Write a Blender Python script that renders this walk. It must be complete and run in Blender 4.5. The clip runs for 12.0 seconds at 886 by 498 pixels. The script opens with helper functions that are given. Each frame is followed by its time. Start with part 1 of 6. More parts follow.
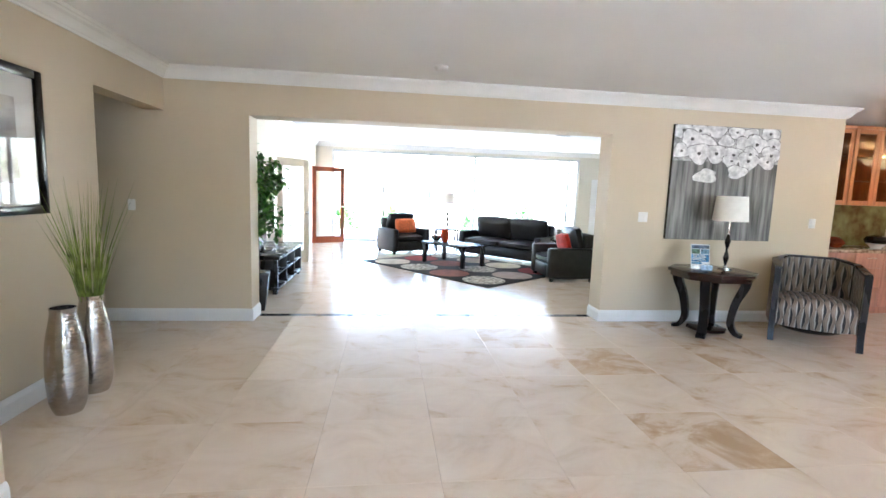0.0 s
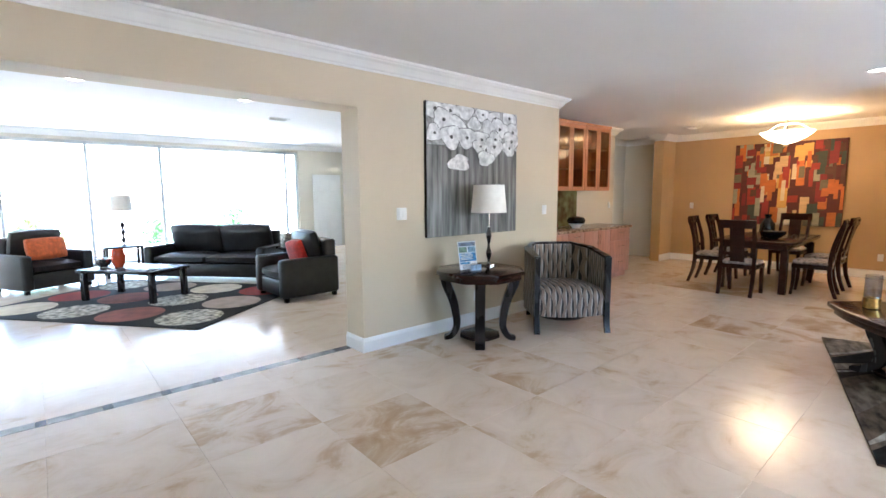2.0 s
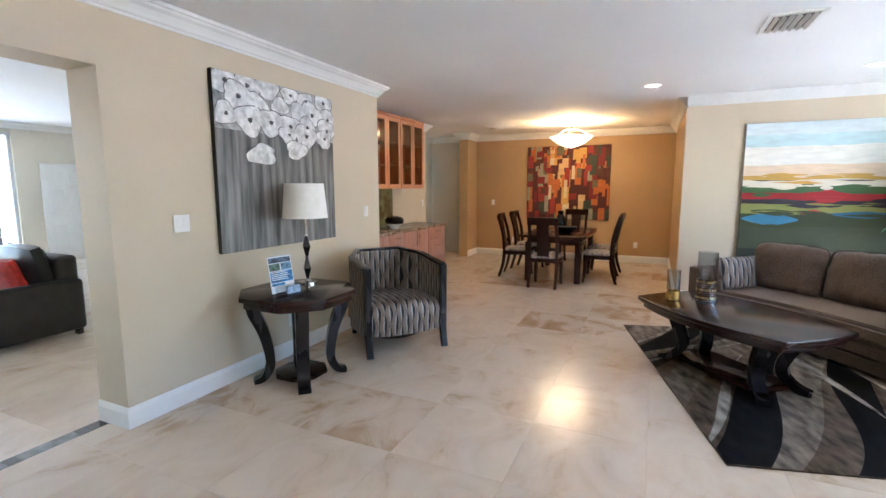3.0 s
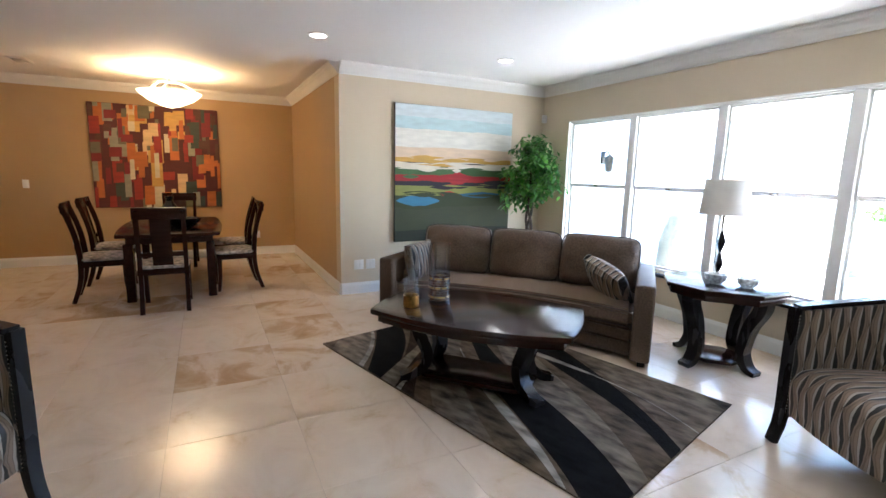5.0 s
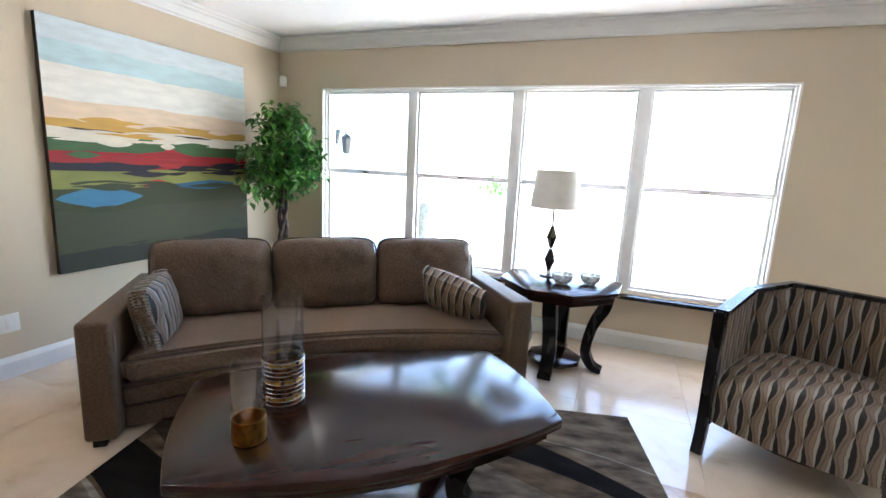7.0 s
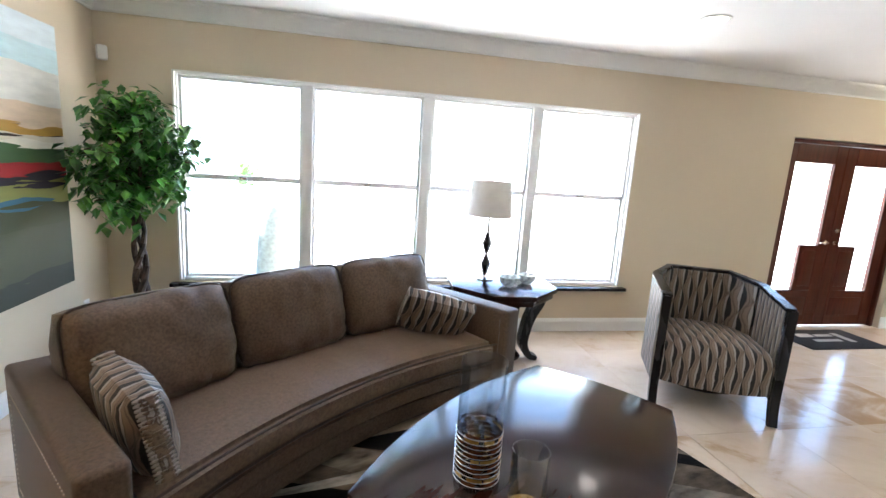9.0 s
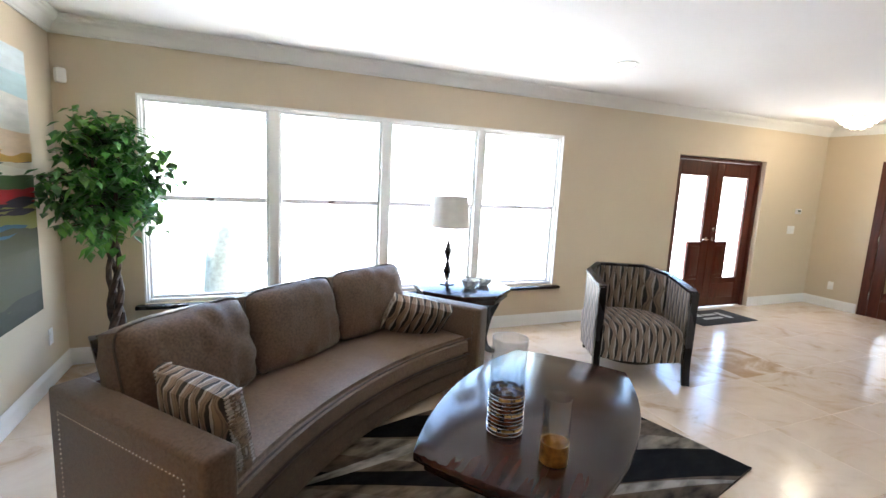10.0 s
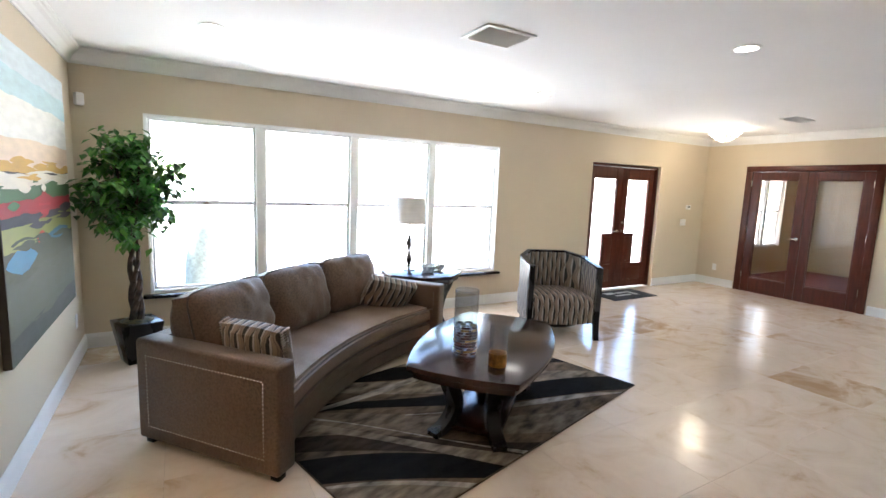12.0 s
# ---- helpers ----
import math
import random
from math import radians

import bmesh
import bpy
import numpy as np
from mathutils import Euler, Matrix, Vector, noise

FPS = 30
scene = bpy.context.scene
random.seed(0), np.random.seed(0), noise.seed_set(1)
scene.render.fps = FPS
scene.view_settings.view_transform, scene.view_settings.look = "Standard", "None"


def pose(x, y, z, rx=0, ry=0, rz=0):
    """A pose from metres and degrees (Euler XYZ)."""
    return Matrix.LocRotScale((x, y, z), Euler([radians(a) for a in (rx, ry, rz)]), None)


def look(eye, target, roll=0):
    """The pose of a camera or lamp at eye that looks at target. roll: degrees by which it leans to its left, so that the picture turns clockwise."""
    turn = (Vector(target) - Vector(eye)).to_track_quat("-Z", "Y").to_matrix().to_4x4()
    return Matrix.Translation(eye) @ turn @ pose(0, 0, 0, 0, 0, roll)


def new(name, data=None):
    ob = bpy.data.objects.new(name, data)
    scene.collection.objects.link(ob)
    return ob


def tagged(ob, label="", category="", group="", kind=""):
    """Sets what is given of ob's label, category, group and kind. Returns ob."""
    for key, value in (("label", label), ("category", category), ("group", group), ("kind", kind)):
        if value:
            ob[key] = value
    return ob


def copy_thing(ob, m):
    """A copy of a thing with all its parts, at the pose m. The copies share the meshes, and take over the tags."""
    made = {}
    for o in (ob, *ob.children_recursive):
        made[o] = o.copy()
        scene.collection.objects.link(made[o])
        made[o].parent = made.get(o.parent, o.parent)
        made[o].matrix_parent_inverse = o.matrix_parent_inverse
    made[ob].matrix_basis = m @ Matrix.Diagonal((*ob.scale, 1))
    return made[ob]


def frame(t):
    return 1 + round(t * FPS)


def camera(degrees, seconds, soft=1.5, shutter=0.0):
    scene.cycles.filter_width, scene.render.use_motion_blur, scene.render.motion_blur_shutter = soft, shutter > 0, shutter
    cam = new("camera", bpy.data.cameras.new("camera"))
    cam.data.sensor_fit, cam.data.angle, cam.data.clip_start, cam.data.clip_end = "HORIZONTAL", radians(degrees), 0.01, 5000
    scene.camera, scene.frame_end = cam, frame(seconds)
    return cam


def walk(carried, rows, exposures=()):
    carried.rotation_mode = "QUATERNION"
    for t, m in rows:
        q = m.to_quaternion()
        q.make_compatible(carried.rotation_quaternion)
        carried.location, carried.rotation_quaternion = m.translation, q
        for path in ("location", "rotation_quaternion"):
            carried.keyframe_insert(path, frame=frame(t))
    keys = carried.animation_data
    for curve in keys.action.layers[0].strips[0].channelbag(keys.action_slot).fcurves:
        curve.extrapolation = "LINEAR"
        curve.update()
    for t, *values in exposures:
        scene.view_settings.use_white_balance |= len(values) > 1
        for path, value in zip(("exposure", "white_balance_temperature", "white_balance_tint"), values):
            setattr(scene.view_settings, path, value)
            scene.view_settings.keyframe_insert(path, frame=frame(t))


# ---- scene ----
cam = camera(87.5, 12.0)
PATH = [
    (0, (-1.838, -0.661, 1.501), (-1.597, 1.31, 1.258), 2.0),
    (0.5, (-1.821, -0.278, 1.496), (-1.417, 1.667, 1.259), 1.7),
    (1, (-1.779, 0.122, 1.496), (-1.115, 1.993, 1.259), 1.2),
    (1.5, (-1.671, 0.525, 1.465), (-0.685, 2.25, 1.238), 0.2),
    (2, (-1.454, 0.937, 1.477), (-0.147, 2.432, 1.242), -0.4),
    (2.5, (-1.217, 1.271, 1.51), (0.37, 2.464, 1.265), -0.4),
    (3, (-0.968, 1.612, 1.534), (0.838, 2.429, 1.271), -0.1),
    (3.5, (-0.608, 1.925, 1.505), (1.333, 2.321, 1.226), 0.0),
    (3.7, (-0.471, 2.051, 1.509), (1.498, 2.26, 1.225), 0.3),
    (5.5, (1.036, 2.746, 1.486), (2.577, 1.518, 1.143), 1.6),
    (6, (1.489, 2.703, 1.495), (2.784, 1.221, 1.138), 1.9),
    (6.5, (1.921, 2.617, 1.487), (2.955, 0.943, 1.129), 2.2),
    (7, (2.424, 2.521, 1.502), (3.131, 0.686, 1.139), 2.9),
    (8.8, (3.914, 2.495, 1.61), (3.597, 0.556, 1.239), 3.7),
    (9, (4.051, 2.527, 1.6), (3.654, 0.6, 1.241), 3.7),
    (9.5, (4.349, 2.616, 1.603), (3.756, 0.734, 1.274), 3.2),
    (10, (4.629, 2.8, 1.627), (3.863, 0.975, 1.337), 2.8),
    (10.5, (4.848, 3.014, 1.628), (3.948, 1.246, 1.371), 2.8),
    (11, (5.048, 3.213, 1.63), (4.063, 1.49, 1.382), 2.7),
    (11.5, (5.152, 3.414, 1.623), (4.152, 1.701, 1.367), 2.5),
    (12, (5.208, 3.604, 1.621), (4.218, 1.886, 1.358), 2.2),
]
walk(cam, [(t, look(eye, target, roll)) for t, eye, target, roll in PATH], [(0, 4.25, 5950, 10), (2.5, 4.1, 5650, 10), (5.5, 3.7, 5900, 10), (9, 3.88, 6100, 10), (12, 3.92, 6100, 10)])

# ---- world, sun, large lights ----
world = bpy.data.worlds.new("sky")
scene.world = world
world.use_nodes = True
wn = world.node_tree
sky = wn.nodes.new("ShaderNodeTexSky")
sky.sky_type = "NISHITA"
sky.sun_disc = False
SUN_EL, SUN_AZ = 62.0, 130.0
sky.sun_elevation, sky.sun_rotation = radians(SUN_EL), radians(SUN_AZ)
wn.links.new(sky.outputs[0], wn.nodes["Background"].inputs[0])
wn.nodes["Background"].inputs[1].default_value = 0.15
sun_data = bpy.data.lights.new("sun", "SUN")
sun_data.energy, sun_data.angle, sun_data.color = 4.5, radians(0.5), (1.0, 0.95, 0.87)
sun = new("sun", sun_data)
_a, _e = radians(SUN_AZ), radians(SUN_EL)
sun.matrix_world = look((math.sin(_a) * math.cos(_e) * 30, math.cos(_a) * math.cos(_e) * 30, math.sin(_e) * 30), (0, 0, 0))


def point_lamp(name, x, y, z, watts, colour, radius=0.05):
    d = bpy.data.lights.new(name, "POINT")
    d.energy, d.color, d.shadow_soft_size = watts, colour, radius
    ob = new(name, d)
    ob.location = (x, y, z)
    return ob


def down_lamp(x, y, z, watts, colour=(1.0, 0.92, 0.82)):
    d = bpy.data.lights.new("downlight", "SPOT")
    d.energy, d.color, d.shadow_soft_size, d.spot_size, d.spot_blend = watts, colour, 0.06, radians(130), 0.6
    ob = new("downlight", d)
    ob.location = (x, y, z)
    return ob


# ---- materials ----
MATS = {}


def nodes_of(name):
    m = bpy.data.materials.new(name)
    m.use_nodes = True
    return m, m.node_tree, m.node_tree.nodes["Principled BSDF"]


def paint(name, colour, rough=0.5, metal=0.0, vary=0.06, scale=6.0, bump=0.05, bscale=120.0, coat=0.0, stretch=(1, 1, 1), vary2=None, sheen=0.0, transmission=0.0, spec=0.5):
    """A surface with a slow stain and a fine grain."""
    if name in MATS:
        return MATS[name]
    m, t, b = nodes_of(name)
    L = t.links.new
    geo = t.nodes.new("ShaderNodeTexCoord")
    mp = t.nodes.new("ShaderNodeMapping")
    mp.inputs["Scale"].default_value = stretch
    L(geo.outputs["Object"], mp.inputs[0])
    n1 = t.nodes.new("ShaderNodeTexNoise")
    n1.inputs["Scale"].default_value, n1.inputs["Detail"].default_value = scale, 6
    n2 = t.nodes.new("ShaderNodeTexNoise")
    n2.inputs["Scale"].default_value, n2.inputs["Detail"].default_value = bscale, 3
    L(mp.outputs[0], n1.inputs[0])
    L(mp.outputs[0], n2.inputs[0])
    ramp = t.nodes.new("ShaderNodeValToRGB")
    c2 = vary2 or tuple(max(0.0, c * (1 - 2.2 * vary)) for c in colour)
    c1 = tuple(min(1.0, c * (1 + vary)) for c in colour)
    ramp.color_ramp.elements[0].position, ramp.color_ramp.elements[0].color = 0.3, (*c2, 1)
    ramp.color_ramp.elements[1].position, ramp.color_ramp.elements[1].color = 0.65, (*c1, 1)
    L(n1.outputs[0], ramp.inputs[0])
    L(ramp.outputs[0], b.inputs["Base Color"])
    rr = t.nodes.new("ShaderNodeMapRange")
    rr.inputs["To Min"].default_value, rr.inputs["To Max"].default_value = max(0.02, rough * 0.85), min(1, rough * 1.15)
    L(n1.outputs[0], rr.inputs[0])
    L(rr.outputs[0], b.inputs["Roughness"])
    b.inputs["Metallic"].default_value = metal
    b.inputs["Specular IOR Level"].default_value = spec
    b.inputs["Coat Weight"].default_value = coat
    b.inputs["Coat Roughness"].default_value = 0.12
    b.inputs["Sheen Weight"].default_value = sheen
    b.inputs["Transmission Weight"].default_value = transmission
    bp = t.nodes.new("ShaderNodeBump")
    bp.inputs["Strength"].default_value, bp.inputs["Distance"].default_value = bump, 0.004
    L(n2.outputs[0], bp.inputs["Height"])
    L(bp.outputs[0], b.inputs["Normal"])
    MATS[name] = m
    return m


def glow(name, colour, strength):
    m, t, b = nodes_of(name)
    b.inputs["Base Color"].default_value = (0.9, 0.9, 0.88, 1)
    b.inputs["Emission Color"].default_value = (*colour, 1)
    b.inputs["Emission Strength"].default_value = strength
    return m


def pane_glass(name, tint=(1, 1, 1), least=0.035):
    """Thin sheet glass: clear, with a reflection that grows at grazing angles."""
    m, t, b = nodes_of(name)
    t.nodes.remove(b)
    tr = t.nodes.new("ShaderNodeBsdfTransparent")
    tr.inputs[0].default_value = (*tint, 1)
    gl = t.nodes.new("ShaderNodeBsdfGlossy")
    gl.inputs["Roughness"].default_value = 0.01
    lw = t.nodes.new("ShaderNodeLayerWeight")
    lw.inputs[0].default_value = 0.5
    pw = t.nodes.new("ShaderNodeMath")
    pw.operation = "POWER"
    pw.inputs[1].default_value = 4.0
    t.links.new(lw.outputs["Facing"], pw.inputs[0])
    fr = t.nodes.new("ShaderNodeMapRange")
    fr.inputs["To Min"].default_value, fr.inputs["To Max"].default_value = least, 0.6
    t.links.new(pw.outputs[0], fr.inputs[0])
    mx = t.nodes.new("ShaderNodeMixShader")
    t.links.new(fr.outputs[0], mx.inputs[0])
    t.links.new(tr.outputs[0], mx.inputs[1])
    t.links.new(gl.outputs[0], mx.inputs[2])
    t.links.new(mx.outputs[0], t.nodes["Material Output"].inputs[0])
    return m


def travertine():
    """Polished stone: cloudy veins laid down per tile, a few tiles browner than the rest."""
    m, t, b = nodes_of("travertine")
    L = t.links.new
    geo = t.nodes.new("ShaderNodeNewGeometry")
    oi = t.nodes.new("ShaderNodeObjectInfo")
    mul = t.nodes.new("ShaderNodeVectorMath")
    mul.operation = "MULTIPLY_ADD"
    comb = t.nodes.new("ShaderNodeCombineXYZ")
    L(oi.outputs["Random"], comb.inputs[0])
    L(geo.outputs["Random Per Island"], comb.inputs[1])
    mul.inputs[1].default_value = (37, 41, 0)
    L(comb.outputs[0], mul.inputs[0])
    L(geo.outputs["Position"], mul.inputs[2])
    mp = t.nodes.new("ShaderNodeMapping")
    mp.inputs["Scale"].default_value = (1.0, 1.25, 1)
    mp.inputs["Rotation"].default_value = (0, 0, 0.25)
    L(mul.outputs[0], mp.inputs[0])
    n1 = t.nodes.new("ShaderNodeTexNoise")
    n1.inputs["Scale"].default_value, n1.inputs["Detail"].default_value, n1.inputs["Distortion"].default_value = 2.2, 10, 0.9
    n1.inputs["Roughness"].default_value = 0.62
    L(mp.outputs[0], n1.inputs[0])
    add = t.nodes.new("ShaderNodeMath")
    add.operation = "MULTIPLY_ADD"
    pw = t.nodes.new("ShaderNodeMath")
    pw.operation = "POWER"
    pw.inputs[1].default_value = 7.0
    L(oi.outputs["Random"], pw.inputs[0])
    L(pw.outputs[0], add.inputs[0])
    add.inputs[1].default_value = -0.20
    L(n1.outputs[0], add.inputs[2])
    ramp = t.nodes.new("ShaderNodeValToRGB")
    e = ramp.color_ramp.elements
    e[0].position, e[0].color = 0.20, (0.46, 0.315, 0.185, 1)
    e[1].position, e[1].color = 0.62, (0.735, 0.625, 0.505, 1)
    for at, c in ((0.30, (0.54, 0.40, 0.265)), (0.38, (0.655, 0.53, 0.40)), (0.48, (0.70, 0.585, 0.465))):
        k = e.new(at)
        k.color = (*c, 1)
    L(add.outputs[0], ramp.inputs[0])
    L(ramp.outputs[0], b.inputs["Base Color"])
    n2 = t.nodes.new("ShaderNodeTexNoise")
    n2.inputs["Scale"].default_value = 14
    L(geo.outputs["Position"], n2.inputs[0])
    rr = t.nodes.new("ShaderNodeMapRange")
    rr.inputs["To Min"].default_value, rr.inputs["To Max"].default_value = 0.12, 0.22
    L(n2.outputs[0], rr.inputs[0])
    L(rr.outputs[0], b.inputs["Roughness"])
    bp = t.nodes.new("ShaderNodeBump")
    bp.inputs["Strength"].default_value, bp.inputs["Distance"].default_value = 0.03, 0.01
    n3 = t.nodes.new("ShaderNodeTexNoise")
    n3.inputs["Scale"].default_value = 3.0
    L(geo.outputs["Position"], n3.inputs[0])
    L(n3.outputs[0], bp.inputs["Height"])
    L(bp.outputs[0], b.inputs["Normal"])
    return m


def diamond_fabric(name, axis, fold=True):
    """Taupe weave with long lens shapes; their black and pale halves put the pleats' shade and light into the colour;
    axis: the local axis the rows run along; fold: the rows go on from an upright face over a flat one.
    """
    m, t, b = nodes_of(name)
    L = t.links.new
    tc = t.nodes.new("ShaderNodeTexCoord")
    sp = t.nodes.new("ShaderNodeSeparateXYZ")
    L(tc.outputs["Object"], sp.inputs[0])

    def calc(op, a, c=None, v=None):
        n = t.nodes.new("ShaderNodeMath")
        n.operation = op
        L(a, n.inputs[0])
        if c is not None:
            L(c, n.inputs[1])
        elif v is not None:
            n.inputs[1].default_value = v
        return n.outputs[0]
    wob = t.nodes.new("ShaderNodeTexNoise")
    wob.inputs["Scale"].default_value = 5.0
    u = calc("ADD", calc("MULTIPLY", calc("ADD", wob.outputs[0], v=-0.5), v=0.02), sp.outputs[axis])
    other = calc("SUBTRACT", sp.outputs[2], sp.outputs[1 - axis]) if fold else calc("ADD", sp.outputs[2], v=0.0)
    P, R = 0.112, 0.24
    up = calc("MULTIPLY", u, v=1 / P)
    d1 = calc("MULTIPLY", calc("PINGPONG", up, v=0.5), v=2.0)
    inv = calc("ADD", calc("MULTIPLY", d1, v=-1.0), v=1.0)
    ang = calc("MULTIPLY", other, v=math.pi / R)
    q1 = calc("DIVIDE", d1, calc("MAXIMUM", calc("ABSOLUTE", calc("SINE", ang)), v=0.02))
    q2 = calc("DIVIDE", inv, calc("MAXIMUM", calc("ABSOLUTE", calc("COSINE", ang)), v=0.02))
    q = calc("MINIMUM", q1, q2)
    half = calc("ABSOLUTE", calc("SUBTRACT", calc("LESS_THAN", calc("FRACT", up), v=0.5), calc("LESS_THAN", q2, q1)))
    sides = []
    # shaded half of each pleat in black, lit half in pale grey
    for lens, wide in (((0.007, 0.006, 0.006), 0.40), ((0.38, 0.34, 0.30), 0.24)):
        ramp = t.nodes.new("ShaderNodeValToRGB")
        L(q, ramp.inputs[0])
        e = ramp.color_ramp.elements
        e[0].position, e[0].color = 0.0, (*lens, 1)
        e[1].position, e[1].color = 1.0, (0.21, 0.155, 0.115, 1)
        for at, c in ((wide, lens), (wide + 0.03, (0.09, 0.065, 0.05)), (wide + 0.09, (0.25, 0.18, 0.13)), (0.60, (0.23, 0.165, 0.12)), (0.66, (0.10, 0.072, 0.053)), (0.74, (0.24, 0.175, 0.13)), (0.88, (0.095, 0.068, 0.05))):
            k = e.new(at)
            k.color = (*c, 1)
        sides.append(ramp)
    mx = t.nodes.new("ShaderNodeMix")
    mx.data_type = "RGBA"
    L(half, mx.inputs["Factor"])
    L(sides[0].outputs[0], mx.inputs["A"])
    L(sides[1].outputs[0], mx.inputs["B"])
    L(mx.outputs["Result"], b.inputs["Base Color"])
    b.inputs["Roughness"].default_value = 0.5
    b.inputs["Sheen Weight"].default_value = 0.05
    nz = t.nodes.new("ShaderNodeTexNoise")
    nz.inputs["Scale"].default_value = 300
    pleat = calc("ADD", calc("MULTIPLY", q, v=0.8), calc("MULTIPLY", nz.outputs[0], v=0.3))
    bp = t.nodes.new("ShaderNodeBump")
    bp.inputs["Strength"].default_value, bp.inputs["Distance"].default_value = 0.35, 0.006
    L(pleat, bp.inputs["Height"])
    L(bp.outputs[0], b.inputs["Normal"])
    return m


WALL = paint("wall_paint", (0.63, 0.535, 0.39), 0.55, vary=0.02, scale=0.8, bump=0.10, bscale=90)
PALE = paint("pale_wall_paint", (0.72, 0.68, 0.58), 0.55, vary=0.02, scale=0.8, bump=0.06, bscale=90)
# dining walls: the bowl lamp's warm light is mixed into the tan
WARMWALL = paint("lamp_warmed_wall_paint", (0.50, 0.325, 0.155), 0.55, vary=0.03, scale=1.2, bump=0.10, bscale=90)
CEIL = paint("ceiling_paint", (0.88, 0.88, 0.88), 0.75, vary=0.015, scale=0.7, bump=0.12, bscale=60)
TRIM = paint("white_trim_paint", (0.82, 0.82, 0.80), 0.35, vary=0.015, scale=3, bump=0.02)
VINYL = paint("white_window_frame", (0.86, 0.86, 0.85), 0.4, vary=0.02, bump=0.02)
ALUMINIUM = paint("grey_aluminium_frame", (0.68, 0.69, 0.69), 0.4, vary=0.03)
PLASTIC = paint("white_plastic", (0.80, 0.79, 0.76), 0.35, vary=0.01, bump=0.0)
STONE = travertine()
GROUT = paint("grout", (0.58, 0.48, 0.36), 0.6, vary=0.1)
DARKSTRIP = paint("black_marble", (0.035, 0.035, 0.04), 0.15, vary=0.3, scale=14)
GREYSTRIP = paint("grey_marble", (0.26, 0.26, 0.25), 0.15, vary=0.2, scale=12)
ESPRESSO = paint("espresso_wood", (0.026, 0.009, 0.006), 0.17, vary=0.10, scale=3, stretch=(1, 9, 9), bump=0.0, bscale=40, spec=0.35)
BLACKWOOD = paint("black_lacquered_wood", (0.014, 0.012, 0.013), 0.27, vary=0.05, scale=2, stretch=(3, 3, 1), bump=0.0, bscale=60, spec=0.35)
MAHOGANY = paint("mahogany", (0.080, 0.018, 0.009), 0.3, vary=0.14, scale=4, stretch=(9, 9, 1), bump=0.05, bscale=40, spec=0.35)
REDDOOR = paint("red_stained_wood", (0.36, 0.085, 0.03), 0.35, vary=0.2, scale=4, stretch=(9, 9, 1), bump=0.04, coat=0.2)
CHERRY = paint("cherry_veneer", (0.55, 0.21, 0.09), 0.35, vary=0.12, scale=3, stretch=(8, 8, 1), bump=0.03, bscale=50, coat=0.2)
CHERRYPALE = paint("pale_cherry_veneer", (0.48, 0.225, 0.155), 0.38, vary=0.1, scale=3, stretch=(8, 8, 1), bump=0.03, bscale=50, coat=0.2)
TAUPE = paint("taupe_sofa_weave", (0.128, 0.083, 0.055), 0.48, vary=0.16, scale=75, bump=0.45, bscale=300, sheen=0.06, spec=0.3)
# the sofa weave again, lightened: light caught by the seat is in the colour
TAUPELIT = paint("taupe_weave_lit_seat", (0.180, 0.121, 0.083), 0.36, vary=0.14, scale=65, bump=0.4, bscale=300, sheen=0.08, spec=0.4)
PIPING = paint("taupe_piping", (0.060, 0.042, 0.032), 0.5, vary=0.1)
LEATHER = paint("black_leather", (0.016, 0.014, 0.014), 0.35, vary=0.2, scale=8, bump=0.15, bscale=160)
ORANGE = paint("orange_velvet", (0.62, 0.13, 0.03), 0.8, vary=0.15, scale=20, bump=0.2, sheen=0.3)
RED = paint("red_fabric", (0.55, 0.035, 0.02), 0.8, vary=0.15, scale=20, bump=0.2, sheen=0.3)
REDGLASS = paint("red_glazed_ceramic", (0.60, 0.06, 0.015), 0.12, vary=0.1)
STEEL = paint("satin_nickel", (0.62, 0.60, 0.57), 0.25, 1.0, vary=0.05)
HAMMERED = paint("hammered_nickel", (0.46, 0.42, 0.38), 0.17, 1.0, vary=0.08, scale=9, bump=0.9, bscale=34, stretch=(1, 1, 1.8))
GOLD = paint("gold_leaf", (0.62, 0.36, 0.10), 0.3, 1.0, vary=0.25, scale=30, bump=0.3, bscale=90)
SHADE = paint("cream_linen_shade", (0.86, 0.84, 0.79), 0.85, vary=0.03, scale=10, bump=0.2, bscale=400, transmission=0.0)
LEAF = paint("leaf_green", (0.055, 0.20, 0.030), 0.38, vary=0.35, scale=9, bump=0.05)
LEAF2 = paint("pale_leaf_green", (0.13, 0.32, 0.05), 0.4, vary=0.3, scale=9, bump=0.05)
GRASS = paint("dried_grass_green", (0.20, 0.27, 0.055), 0.7, vary=0.35, scale=14)
BARK = paint("ficus_bark", (0.075, 0.050, 0.036), 0.85, vary=0.4, scale=12, bump=0.7, bscale=50)
SOIL = paint("dry_moss", (0.09, 0.07, 0.03), 0.95, vary=0.4, scale=30, bump=0.8)
GRANITE = paint("green_brown_granite", (0.17, 0.16, 0.07), 0.15, vary=0.4, scale=5, vary2=(0.09, 0.035, 0.012), bump=0.0)
COUNTER = paint("brown_granite", (0.42, 0.31, 0.22), 0.12, vary=0.4, scale=18, vary2=(0.12, 0.06, 0.03), bump=0.0)
BLACKCERAMIC = paint("black_ceramic", (0.012, 0.012, 0.012), 0.2, vary=0.1)
WHITECERAMIC = paint("white_ceramic", (0.8, 0.8, 0.78), 0.15, vary=0.02)
MAT = paint("black_rubber_mat", (0.014, 0.014, 0.018), 0.9, vary=0.2, scale=40, bump=0.5)
PATTERN_X = diamond_fabric("diamond_weave_across", 0)
PATTERN_Y = diamond_fabric("diamond_weave_along", 1, False)
PATTERN_BACK = diamond_fabric("diamond_weave_back", 0, False)
